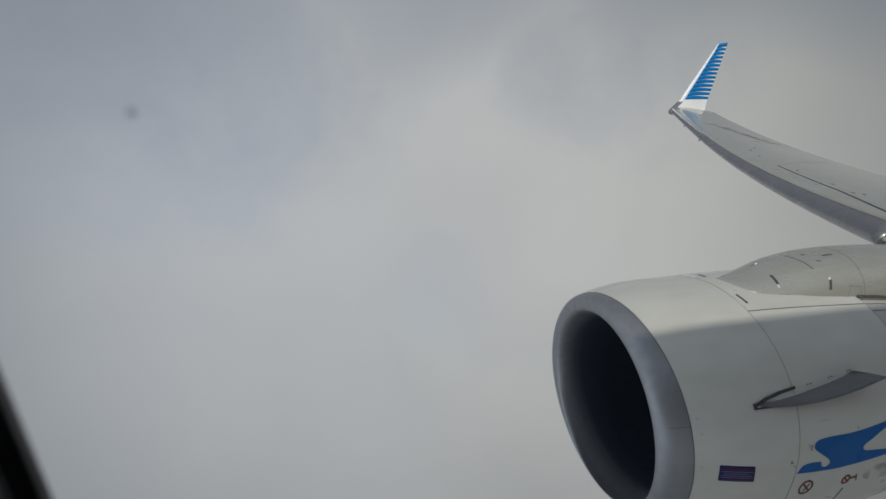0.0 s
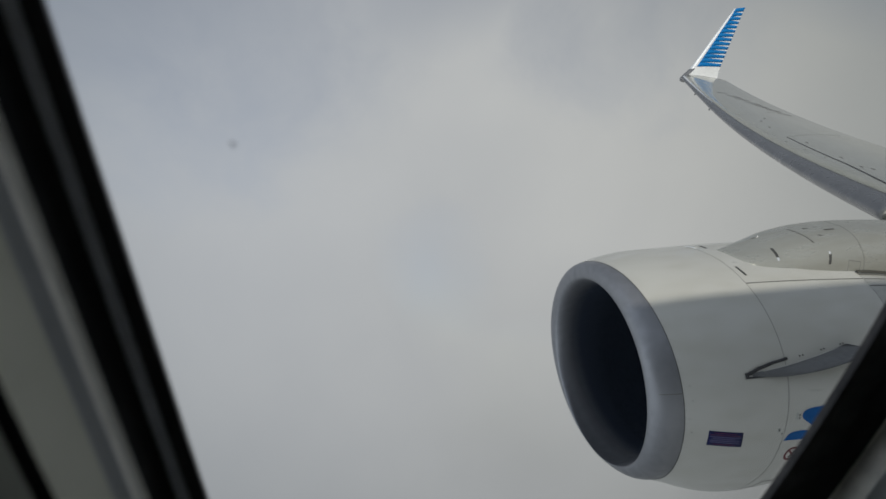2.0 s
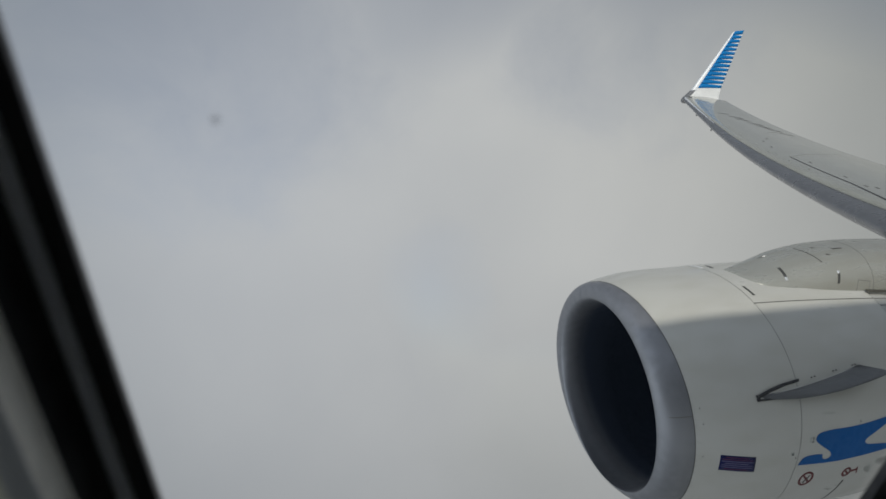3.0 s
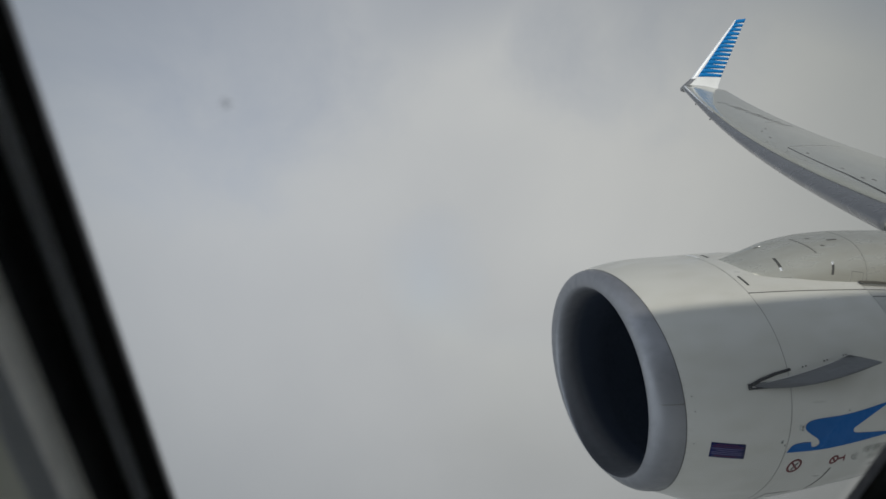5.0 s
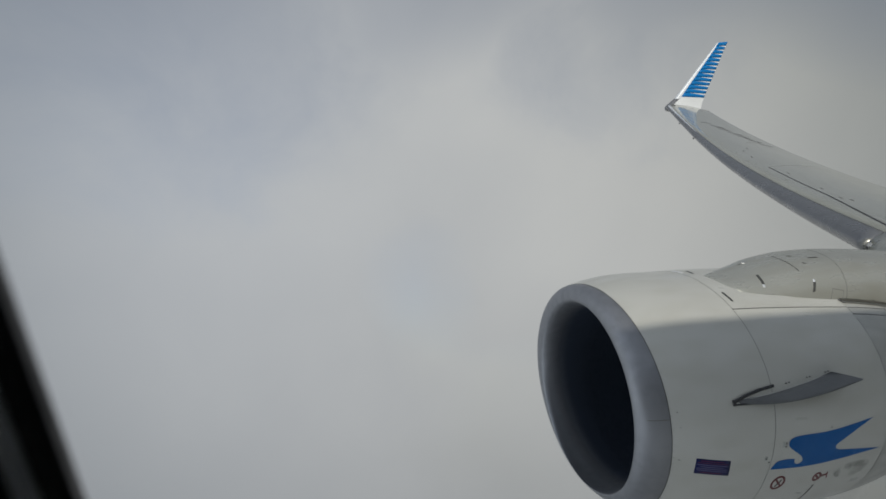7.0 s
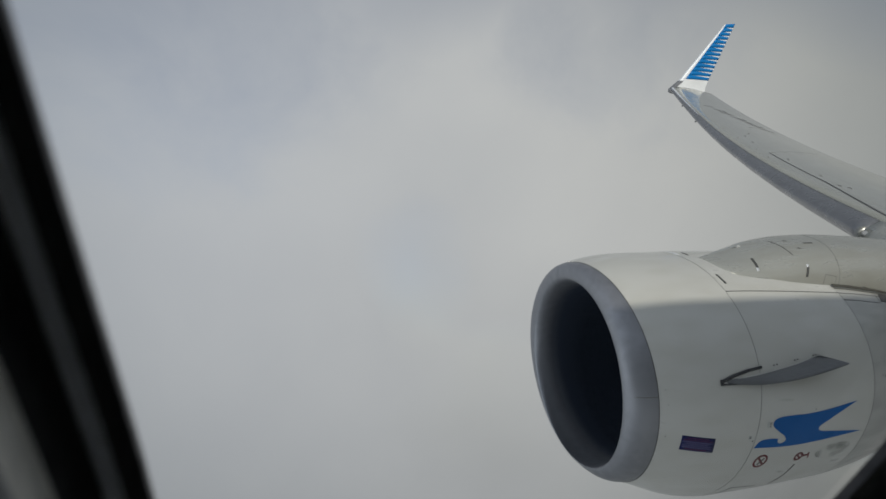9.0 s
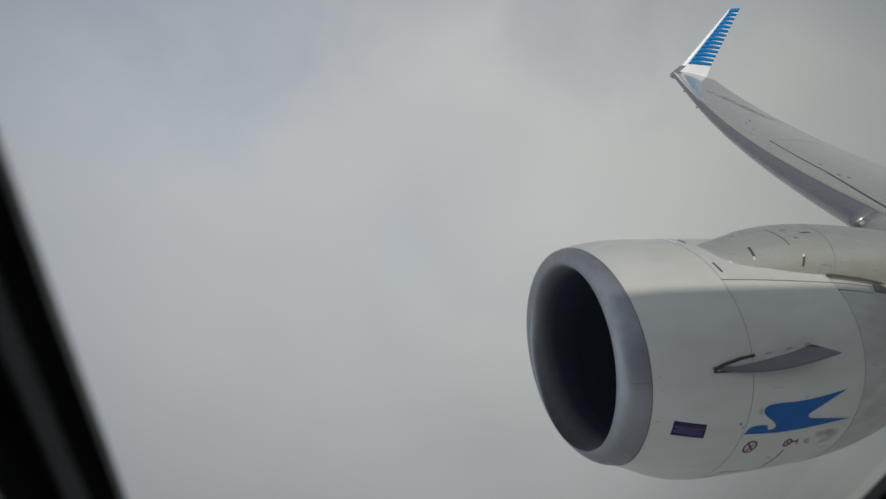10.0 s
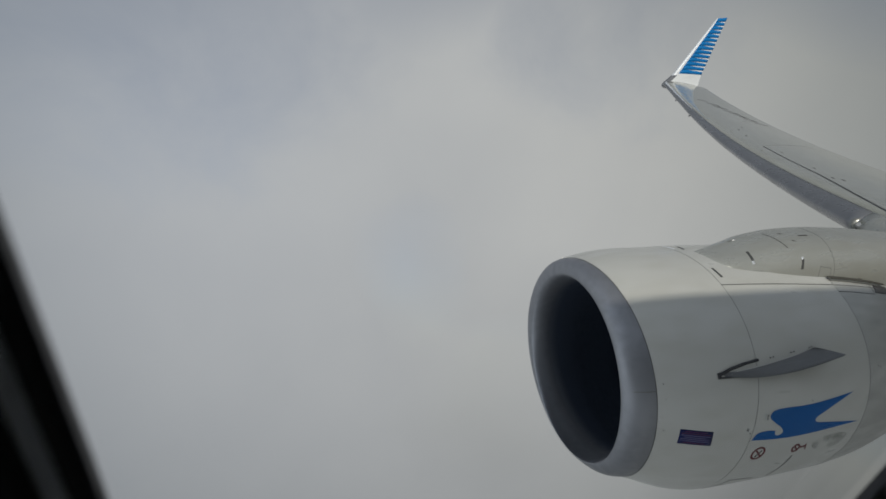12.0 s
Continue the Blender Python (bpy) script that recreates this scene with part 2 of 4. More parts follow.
def stain_material():
    """Thin grime in flecks, with the paint showing between them."""
    m = surface("oily_grime_flecks", (0.30, 0.31, 0.28), 0.5, vary=0.12, scale=14)
    n, l = m.node_tree.nodes, m.node_tree.links
    co = n.new("ShaderNodeTexCoord")
    noise = n.new("ShaderNodeTexNoise")
    noise.inputs["Scale"].default_value, noise.inputs["Detail"].default_value = 8.0, 4.0
    l.new(co.outputs["Object"], noise.inputs["Vector"])
    cut = n.new("ShaderNodeMapRange")
    for key, value in (("From Min", 0.42), ("From Max", 0.72), ("To Min", 0.0), ("To Max", 0.6)):
        cut.inputs[key].default_value = value
    l.new(noise.outputs["Fac"], cut.inputs["Value"])
    l.new(cut.outputs["Result"], n["Principled BSDF"].inputs["Alpha"])
    return m


FLECKS = stain_material()


def liner_material():
    """Bare aluminium and dark liner; the soft fade between them is painted shade."""
    m = surface("bare_aluminium_lip_shaded_liner", (0.255, 0.26, 0.275), 0.42, metal=0.65, vary=0.05, scale=5)
    n, l = m.node_tree.nodes, m.node_tree.links
    b = n["Principled BSDF"]
    co = n.new("ShaderNodeTexCoord")
    axis = n.new("ShaderNodeSeparateXYZ")
    l.new(co.outputs["Object"], axis.inputs["Vector"])
    # colour ramp that paints the inlet's shade, deeper inward
    shade_fade = n.new("ShaderNodeMapRange")
    shade_fade.interpolation_type = "SMOOTHSTEP"
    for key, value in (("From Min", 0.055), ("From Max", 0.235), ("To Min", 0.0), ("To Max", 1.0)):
        shade_fade.inputs[key].default_value = value
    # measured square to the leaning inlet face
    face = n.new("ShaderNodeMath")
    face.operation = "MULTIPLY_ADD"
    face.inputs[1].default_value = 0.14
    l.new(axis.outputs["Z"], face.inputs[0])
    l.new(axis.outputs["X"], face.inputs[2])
    l.new(face.outputs["Value"], shade_fade.inputs["Value"])
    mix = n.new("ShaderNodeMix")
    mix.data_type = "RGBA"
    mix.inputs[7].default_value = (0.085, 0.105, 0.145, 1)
    l.new(shade_fade.outputs["Result"], mix.inputs["Factor"])
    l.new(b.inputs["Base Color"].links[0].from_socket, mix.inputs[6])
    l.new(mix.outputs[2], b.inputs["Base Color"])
    return m


LINING = liner_material()


def glass_material():
    m = bpy.data.materials.new("acrylic_pane")
    m.use_nodes = True
    n, l = m.node_tree.nodes, m.node_tree.links
    n.clear()
    clear = n.new("ShaderNodeBsdfTransparent")
    clear.inputs["Color"].default_value = (0.97, 0.98, 0.98, 1)
    shine = n.new("ShaderNodeBsdfGlossy")
    shine.inputs["Roughness"].default_value = 0.02
    mix = n.new("ShaderNodeMixShader")
    facing = n.new("ShaderNodeLayerWeight")
    facing.inputs["Blend"].default_value = 0.5
    steep = n.new("ShaderNodeMath")
    steep.operation = "POWER"
    steep.inputs[1].default_value = 7.0
    l.new(facing.outputs["Facing"], steep.inputs[0])
    l.new(steep.outputs[0], mix.inputs[0])
    l.new(clear.outputs[0], mix.inputs[1])
    l.new(shine.outputs[0], mix.inputs[2])
    l.new(mix.outputs[0], n.new("ShaderNodeOutputMaterial").inputs["Surface"])
    return m


GLASS = glass_material()


# ---- building helpers ----
def part(name, bm, material, parent=None, label="", smooth=True):
    me = bpy.data.meshes.new(name)
    bm.normal_update()
    bm.to_mesh(me)
    bm.free()
    me.materials.append(material)
    if smooth:
        me.polygons.foreach_set("use_smooth", [True] * len(me.polygons))
    ob = new(name, me)
    if parent:
        ob.parent = parent
    if label:
        tagged(ob, label)
    return ob


def thing(name, label, category, group="", kind=""):
    return tagged(new(name), label, category, group, kind)


def loft(rows, closed=False, caps=False, bm=None):
    """A skin over rows of points; closed joins each row's ends."""
    bm = bm or bmesh.new()
    made = [[bm.verts.new(p) for p in row] for row in rows]
    for a, b in zip(made, made[1:]):
        n = len(a)
        for i in range(n if closed else n - 1):
            j = (i + 1) % n
            try:
                bm.faces.new((a[i], a[j], b[j], b[i]))
            except ValueError:
                pass
    if caps:
        bm.faces.new(made[0][::-1])
        bm.faces.new(made[-1])
    bmesh.ops.recalc_face_normals(bm, faces=bm.faces)
    return bm


def solid_strip(top, drop):
    """A thin solid from a grid of points, thickened by the offset function drop(point)."""
    bm = bmesh.new()
    up = [[bm.verts.new(p) for p in row] for row in top]
    lo = [[bm.verts.new(drop(p)) for p in row] for row in top]
    for i in range(len(top) - 1):
        for j in range(len(top[0]) - 1):
            bm.faces.new((up[i][j], up[i][j + 1], up[i + 1][j + 1], up[i + 1][j]))
            bm.faces.new((lo[i][j], lo[i + 1][j], lo[i + 1][j + 1], lo[i][j + 1]))
    n, m = len(top) - 1, len(top[0]) - 1
    for i in range(n):
        bm.faces.new((up[i][0], up[i + 1][0], lo[i + 1][0], lo[i][0]))
        bm.faces.new((up[i + 1][m], up[i][m], lo[i][m], lo[i + 1][m]))
    for j in range(m):
        bm.faces.new((up[0][j + 1], up[0][j], lo[0][j], lo[0][j + 1]))
        bm.faces.new((up[n][j], up[n][j + 1], lo[n][j + 1], lo[n][j]))
    bmesh.ops.recalc_face_normals(bm, faces=bm.faces)
    return bm


def lerp(a, b, f):
    return a + (b - a) * f


def curve_through(points):
    """A smooth function through a few (x, value) pairs (monotone cubic)."""
    xs, ys = [p[0] for p in points], [p[1] for p in points]
    d = [(ys[i + 1] - ys[i]) / (xs[i + 1] - xs[i]) for i in range(len(xs) - 1)]
    m = [d[0]] + [0 if d[i] * d[i + 1] <= 0 else 2 * d[i] * d[i + 1] / (d[i] + d[i + 1]) for i in range(len(d) - 1)] + [d[-1]]

    def f(x):
        if x <= xs[0]:
            return ys[0]
        if x >= xs[-1]:
            return ys[-1]
        i = max(k for k in range(len(xs) - 1) if xs[k] <= x)
        h = xs[i + 1] - xs[i]
        t = (x - xs[i]) / h
        return (ys[i] * (1 + 2 * t) * (1 - t) ** 2 + m[i] * h * t * (1 - t) ** 2 + ys[i + 1] * t * t * (3 - 2 * t) + m[i + 1] * h * t * t * (t - 1))
    return f


# ---- jet engine ----
ENGINE_Y = 4.83
cowl_radius = curve_through([(-0.02, 0.905), (0.0, 0.913), (0.15, 0.957), (0.35, 0.998), (0.58, 1.022), (0.78, 1.033), (1.1, 1.045), (1.5, 1.05), (1.98, 1.048), (2.4, 1.02), (2.9, 0.945), (3.4, 0.845)])
LEAN, DROOP = -0.105, 0.028


def swell(x, th):
    """The accessory bulge low on the flanks."""
    low = max(0.0, math.sin(radians(-th - 5))) if th < 0 or th > 180 else 0.0
    return 0.042 * low * max(0.0, min(1.0, x / 0.8)) ** 2 * max(0.0, min(1.0, (3.4 - x) / 1.0))


def belly(th):
    """How far round towards the inlet's flattened underside, 0 to 1."""
    off = (th + 74 + 180) % 360 - 180
    off *= 1.7 if off > 0 else 0.76
    return math.cos(radians(off)) ** 2 if abs(off) < 90 else 0.0


def around(x, r, th):
    """A point round the engine axis; th is 0 inboard and 90 on top."""
    k = max(0.0, min(1.0, 1 - x / 0.78))
    k = k * k * (3 - 2 * k)
    s, c = math.sin(radians(th)), math.cos(radians(th))
    # the inlet is flattened underneath
    r -= 0.085 * k * belly(th) * max(0.0, min(1.0, (r - 0.74) / 0.09))
    return Vector((x + LEAN * k * r * s, ENGINE_Y - r * c, DROOP * k + r * s))


def cowl(x, th, lift=0.0):
    return around(x, cowl_radius(x) + swell(x, th) + lift, th)


def turned(profile, steps=144, th0=0, th1=360, swelling=False):
    rows = []
    full = th1 - th0 >= 360
    for x, r in profile:
        rows.append([around(x, r + (swell(x, th) if swelling else 0), th) for th in (th0 + (th1 - th0) * i / steps for i in range(steps if full else steps + 1))])
    return loft(rows, closed=full)


def skin(x0, x1, n):
    return [(lerp(x0, x1, i / n), cowl_radius(lerp(x0, x1, i / n))) for i in range(n + 1)]


engine = thing("jet_engine", "white turbofan engine with bare metal inlet lip, under the wing", "jet engine")
# the lip: a rounded nose between the outer skin and the throat, longer on the inboard side
NOSE_R, THROAT_X, THROAT_R = 0.785, 0.15, 0.725


def lip_row(i):
    """One ring of the lip; i runs from the throat over the nose to the outer joint."""
    a = math.pi / 2 * (i / 12 if i <= 12 else (i - 12) / 12)

    def at(th):
        nose = -0.115 - 0.085 * math.cos(radians(th))
        if i <= 12:
            x, r = THROAT_X - (THROAT_X - nose) * math.sin(a), NOSE_R - (NOSE_R - THROAT_R) * math.cos(a)
        else:
            x, r = nose * math.cos(a), NOSE_R + (0.912 - NOSE_R) * math.sin(a) ** 0.9
        return around(x, r, th)
    return at


lip_rows = [lip_row(i) for i in range(25)]
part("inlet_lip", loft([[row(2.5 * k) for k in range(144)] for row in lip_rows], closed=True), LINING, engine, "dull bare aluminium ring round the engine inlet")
lip_seam = part("inlet_lip_joint", turned([(-0.001, 0.9122), (0.003, 0.9150)]), SEAM, engine)
part("inlet_cowl", turned(skin(0.002, 0.779, 26), swelling=True), COWL, engine, "white painted inlet cowl barrel")
fan_cowl = part("fan_cowl", turned(skin(0.784, 1.979, 30), swelling=True), COWL, engine, "white painted fan cowl door")
rear_cowl = part("thrust_reverser_cowl", turned(skin(1.984, 3.4, 30), swelling=True), SHADED_SLEEVE, engine, "white thrust reverser sleeve, painted darker for the wing's shade")
part("front_joint", turned([(0.776, cowl_radius(0.776) - 0.002), (0.786, cowl_radius(0.786) - 0.002)], swelling=True), JOINT, engine)
part("rear_joint", turned([(1.976, 1.0462), (1.986, 1.0458)], swelling=True), JOINT, engine)
part("inlet_liner", turned([(0.15, 0.725), (0.17, 0.7232), (0.19, 0.7217), (0.21, 0.7205), (0.24, 0.7195), (0.28, 0.719), (0.32, 0.719), (0.36, 0.7195), (0.40, 0.7215)]), LINING, engine, "dark acoustic liner behind the bare metal lip, its inward shade painted in")
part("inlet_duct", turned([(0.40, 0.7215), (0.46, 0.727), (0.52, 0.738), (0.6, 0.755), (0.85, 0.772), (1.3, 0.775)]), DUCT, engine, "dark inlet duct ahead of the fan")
part("exhaust_duct", turned([(3.4, 0.845), (3.39, 0.835), (2.9, 0.80), (2.3, 0.78)]), FAN, engine)
part("core_cowl", turned([(2.3, 0.62), (2.8, 0.60), (3.5, 0.50), (4.1, 0.36), (4.12, 0.34), (4.1, 0.28), (4.9, 0.04), (4.92, 0.0001)], steps=64), STEEL, engine)
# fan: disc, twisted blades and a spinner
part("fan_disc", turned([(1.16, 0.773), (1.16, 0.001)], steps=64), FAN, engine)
blade = bmesh.new()
rows = []
for i in range(7):
    r = lerp(0.24, 0.765, i / 6)
    tw = radians(lerp(25, 62, i / 6))
    w = lerp(0.10, 0.14, i / 6)
    rows.append([(1.05 - w * math.cos(tw), -r, -w * math.sin(tw)), (1.05, -r, 0.012), (1.05 + w * math.cos(tw), -r, w * math.sin(tw)), (1.05, -r, -0.004)])
loft(rows, closed=True, caps=True, bm=blade)
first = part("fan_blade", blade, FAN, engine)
first.location = (0, ENGINE_Y, 0)
for i in range(1, 24):
    b = first.copy()
    scene.collection.objects.link(b)
    b.rotation_euler = (radians(15 * i), 0, 0)
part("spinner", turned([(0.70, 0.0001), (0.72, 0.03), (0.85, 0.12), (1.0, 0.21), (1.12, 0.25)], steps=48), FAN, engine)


# joints and marks that follow the cowl
def ribbon(ends, width, lift=0.0012, steps=16):
    """A narrow strip laid on the cowl between two (x, th) places."""
    (xa, ta), (xb, tb) = ends
    pts = [(lerp(xa, xb, i / steps), lerp(ta, tb, i / steps)) for i in range(steps + 1)]
    dx, dt = xb - xa, radians(tb - ta) * 1.04
    q = math.hypot(dx, dt)
    ox, ot = -dt / q * width / 2, math.degrees(dx / q * width / 2 / 1.04)
    rows = [[cowl(x + ox * s, t + ot * s, lift) for s in (-1, 1)] for x, t in pts]
    return solid_strip(rows, lambda p: p - Vector((0, p.y - ENGINE_Y, p.z)).normalized() * 0.003)


def patch(corners, lift=0.0012, n=8, m=5):
    """A four-cornered sheet laid on the cowl; corners (x, th) run round it."""
    a, b, c, d = corners
    rows = []
    for i in range(m + 1):
        f = i / m
        row = []
        for j in range(n + 1):
            g = j / n
            x = lerp(lerp(a[0], b[0], g), lerp(d[0], c[0], g), f)
            t = lerp(lerp(a[1], b[1], g), lerp(d[1], c[1], g), f)
            row.append(cowl(x, t, lift))
        rows.append(row)
    return solid_strip(rows, lambda p: p - Vector((0, p.y - ENGINE_Y, p.z)).normalized() * 0.003)


def outline_sheet(points, lift=0.0015):
    """A flat painted shape of any outline, in (x, th), laid on the cowl."""
    bm = bmesh.new()
    vs = [bm.verts.new((x, radians(t) * 1.04, 0)) for x, t in points]
    bm.faces.new(vs)
    bmesh.ops.triangulate(bm, faces=bm.faces)
    for _ in range(3):
        long = [e for e in bm.edges if e.calc_length() > 0.06]
        if not long:
            break
        bmesh.ops.subdivide_edges(bm, edges=long, cuts=1)
        bmesh.ops.triangulate(bm, faces=bm.faces)
    for v in bm.verts:
        v.co = cowl(v.co.x, math.degrees(v.co.y / 1.04), lift)
    bmesh.ops.recalc_face_normals(bm, faces=bm.faces)
    return bm


def smooth_loop(points, cuts=5):
    """A closed curve through control points (Catmull-Rom); a third value of 1 keeps a sharp corner."""
    out, n = [], len(points)
    for i in range(n):
        p0, p1, p2, p3 = (points[(i + k) % n] for k in (-1, 0, 1, 2))
        m1 = (0, 0) if len(p1) > 2 else ((p2[0] - p0[0]) / 2, (p2[1] - p0[1]) / 2)
        m2 = (0, 0) if len(p2) > 2 else ((p3[0] - p1[0]) / 2, (p3[1] - p1[1]) / 2)
        if len(p1) > 2:
            m1 = (p2[0] - p1[0], p2[1] - p1[1])
        if len(p2) > 2:
            m2 = (p2[0] - p1[0], p2[1] - p1[1])
        for k in range(cuts):
            t = k / cuts
            h = (2 * t ** 3 - 3 * t ** 2 + 1, t ** 3 - 2 * t ** 2 + t, -2 * t ** 3 + 3 * t ** 2, t ** 3 - t ** 2)
            out.append(tuple(h[0] * p1[c] + h[1] * m1[c] + h[2] * p2[c] + h[3] * m2[c] for c in (0, 1)))
    return out


part("cowl_hinge_joint", ribbon(((0.784, 63.6), (1.978, 60.8)), 0.007), SEAM, fan_cowl)
part("lip_split", solid_strip([[row(19.5 + d) + Vector((0, -0.001, 0)) for d in (-0.15, 0.15)] for row in lip_rows[17:]], lambda p: p + Vector((0, 0.003, 0))), JOINT, engine)
emblem_points = [(0.795, -3.4, 1), (0.835, -0.2), (0.92, 0.5), (1.002, 0.1, 1), (1.012, -1.7), (1.05, -2.5), (1.085, -1.2), (1.06, 1.0), (0.985, 3.6), (0.922, 6.2), (0.922, 8.3), (0.965, 9.6), (1.07, 10.0),
                 (1.25, 9.95), (1.45, 10.7), (1.78, 12.9, 1), (1.62, 9.2), (1.48, 5.6), (1.405, 3.3), (1.43, 1.3), (1.56, 0.3), (1.93, -1.9, 1), (1.70, -2.9), (1.45, -3.9), (1.20, -4.45), (1.0, -4.1)]
part("livery_emblem", outline_sheet(smooth_loop(emblem_points)), EMBLEM, engine, "blue swooping emblem painted on the cowl")
plate = part("warning_placard", patch(((0.167, 3.2), (0.425, 2.15), (0.432, -4.65), (0.162, -3.85))), PLATE, engine, "dark purple warning placard with illegible print")
for i in range(7):
    f = (i + 1) / 8.0
    g0, g1 = (0.05, 0.93) if i % 3 else (0.14, 0.80)
    ta, tb = lerp(3.2, -3.85, f), lerp(2.15, -4.65, f)
    part("print_bar", ribbon(((lerp(0.165, 0.428, g0), lerp(ta, tb, g0)), (lerp(0.165, 0.428, g1), lerp(ta, tb, g1))), 0.0034, 0.0022, 6), REDPRINT if i in (0, 1, 6) else PRINT, plate)


def ring_mark(x, th, r, width, lift=0.0014):
    rows = []
    for i in range(33):
        a = 2 * math.pi * i / 32
        rows.append([cowl(x + q * math.cos(a), th + math.degrees(q * math.sin(a) / 1.04), lift) for q in (r - width, r)])
    return solid_strip(rows, lambda p: p - Vector((0, p.y - ENGINE_Y, p.z)).normalized() * 0.003)


sign = part("no_entry_mark", ring_mark(0.930, -11.2, 0.066, 0.018), REDINK, engine, "dark red ring with a slash")
part("slash", ribbon(((0.895, -9.2), (0.975, -13.6)), 0.016), REDINK, sign)
part("mark_bar", ribbon(((0.955, -9.6), (0.915, -13.2)), 0.016), DARKMARK, sign)
tap = part("drain_mark", ring_mark(1.325, -11.6, 0.044, 0.018), REDINK, engine, "dark red service mark with a lead line")
part("mark_bar", ribbon(((1.31, -10.8), (1.36, -13.4)), 0.016), REDINK, tap)
part("mark_bar", ribbon(((1.36, -11.6), (1.43, -11.2)), 0.02), REDINK, tap)
part("mark_bar", ribbon(((1.42, -9.8), (1.445, -13.4)), 0.012), REDINK, tap)
part("lead_line", ribbon(((1.345, -16.5), (1.345, -34.0)), 0.016), DARKMARK, tap)

# vortex strake on the cowl's inboard flank
strake = part("vortex_strake", bmesh.new(), STRAKE, engine, "grey metal vortex strake bolted to the cowl")
root_a, root_b = cowl(0.455, 25.3), cowl(1.394, 32.4)
tip = Vector((1.45, 3.765, 0.605))


def strake_blade():
    n, rows = 14, []
    away = (tip - root_b)
    for i in range(n + 1):
        f = i / n
        base = cowl(lerp(0.455, 1.394, f), lerp(25.3, 32.4, f) - 2.0 * math.sin(math.pi * f) * 0.4, -0.006)
        reach = away * (f ** 1.0 * (1.35 - 0.35 * f)) * 1.0
        rows.append([base, base + reach * 0.5, base + reach + Vector((0, -0.004, -0.038)) * math.sin(math.pi * f ** 0.75)])
    side = (root_b - root_a).cross(away).normalized()
    bm = bmesh.new()
    for s in (1, -1):
        grid = [[p + side * s * (0.012, 0.009, 0.003)[k] for k, p in enumerate(r)] for r in rows]
        loft(grid, bm=bm)
    bmesh.ops.remove_doubles(bm, verts=bm.verts, dist=0.0005)
    edge = [e for e in bm.edges if e.is_boundary]
    bmesh.ops.holes_fill(bm, edges=edge, sides=80)
    bmesh.ops.recalc_face_normals(bm, faces=bm.faces)
    return bm


b = strake_blade()
b.to_mesh(strake.data)
b.free()
strake.data.materials.append(STRAKE) if not strake.data.materials else None
part("strake_flange", ribbon(((0.58, 26.1), (1.40, 32.3)), 0.012, 0.007), COWL, strake)
for boot_ends, boot_width in ((((0.455, 25.5), (0.55, 27.6)), 0.022), (((0.545, 27.5), (0.67, 29.3)), 0.021), (((0.665, 29.25), (0.80, 30.3)), 0.019), (((0.450, 26.2), (0.452, 23.9)), 0.024), (((0.452, 24.3), (0.74, 24.5)), 0.012)):
    part("strake_boot", ribbon(boot_ends, boot_width, 0.008, 6), SOOT, strake, "dark sealant round the strake's nose")


def bolt_mesh(radius, height):
    bm = bmesh.new()
    bmesh.ops.create_cone(bm, cap_ends=True, segments=8, radius1=radius, radius2=radius * 0.8, depth=height)
    return bm


def bolt(x, th, radius, parent, material, lift=0.0):
    ob = part("bolt", bolt_mesh(radius, 0.006), material, parent, smooth=False)
    p = cowl(x, th, lift)
    n = Vector((0, p.y - ENGINE_Y, p.z)).normalized()
    ob.matrix_world = Matrix.Translation(p) @ n.to_track_quat("Z", "Y").to_matrix().to_4x4()
    return ob


for f in (0.2, 0.25, 0.55, 0.60, 0.88, 0.93):
    bolt(lerp(0.80, 1.40, f), lerp(29.0, 32.7, f) + 0.85, 0.0062, strake, DARKMARK, 0.002)
# fasteners along the lip joint
for i in range(60):
    th = -60 + i * 3.0
    bolt(0.011, th, 0.0030, lip_seam, STEEL, 0.0)
for x, th in ((0.73, 1.8), (0.76, 0.2), (1.327, 11.5), (2.09, 22.4), (2.12, 21.8)):
    bolt(x, th, 0.0065, engine, DARKMARK)
for x, th in ((0.05, 2.0), (0.06, 16.2), (0.05, 22.5)):
    bolt(x, th, 0.0042, engine, DARKMARK)
part("cowl_latch", patch(((0.862, 8.4), (0.875, 8.3), (0.877, 5.7), (0.864, 5.8))), GRIME, engine)
part("cowl_latch", patch(((0.885, 8.0), (0.902, 7.9), (0.903, 6.9), (0.886, 7.0))), FAINT, engine)
part("cowl_latch", patch(((0.885, 6.6), (0.902, 6.5), (0.903, 5.6), (0.886, 5.7))), FAINT, engine)
part("cowl_latch", patch(((0.715, 2.8), (0.74, 2.6), (0.742, 1.2), (0.717, 1.4))), GRIME, engine)
part("oil_stain", outline_sheet(smooth_loop([(1.56, -8.0), (1.68, -7.0), (1.84, -7.3), (1.88, -10.5), (1.82, -14.6), (1.70, -15.6), (1.55, -14.0), (1.50, -10.8)])), FLECKS, engine, "faint oily grime on the cowl")
part("vent_slot", ribbon(((0.845, 74.1), (0.85, 67.9)), 0.022), SEAM, engine)
part("vent_slot", ribbon(((0.93, 100.5), (0.89, 94.1)), 0.022), SEAM, engine)
part("access_panel_edge", ribbon(((0.86, -47), (0.90, -31)), 0.008), SEAM, engine)
part("access_panel_edge", ribbon(((0.90, -31), (1.18, -33)), 0.008), SEAM, engine)
# ---- pylon ----
pylon = thing("engine_pylon", "smooth grey pylon fairing between engine and wing", "pylon")
pylon_top = curve_through([(0.93, 1.043), (0.96, 1.050), (1.1, 1.078), (1.28, 1.115), (1.48, 1.162), (1.71, 1.20), (1.98, 1.232), (2.4, 1.25), (2.85, 1.248), (3.6, 1.22), (4.8, 1.18)])
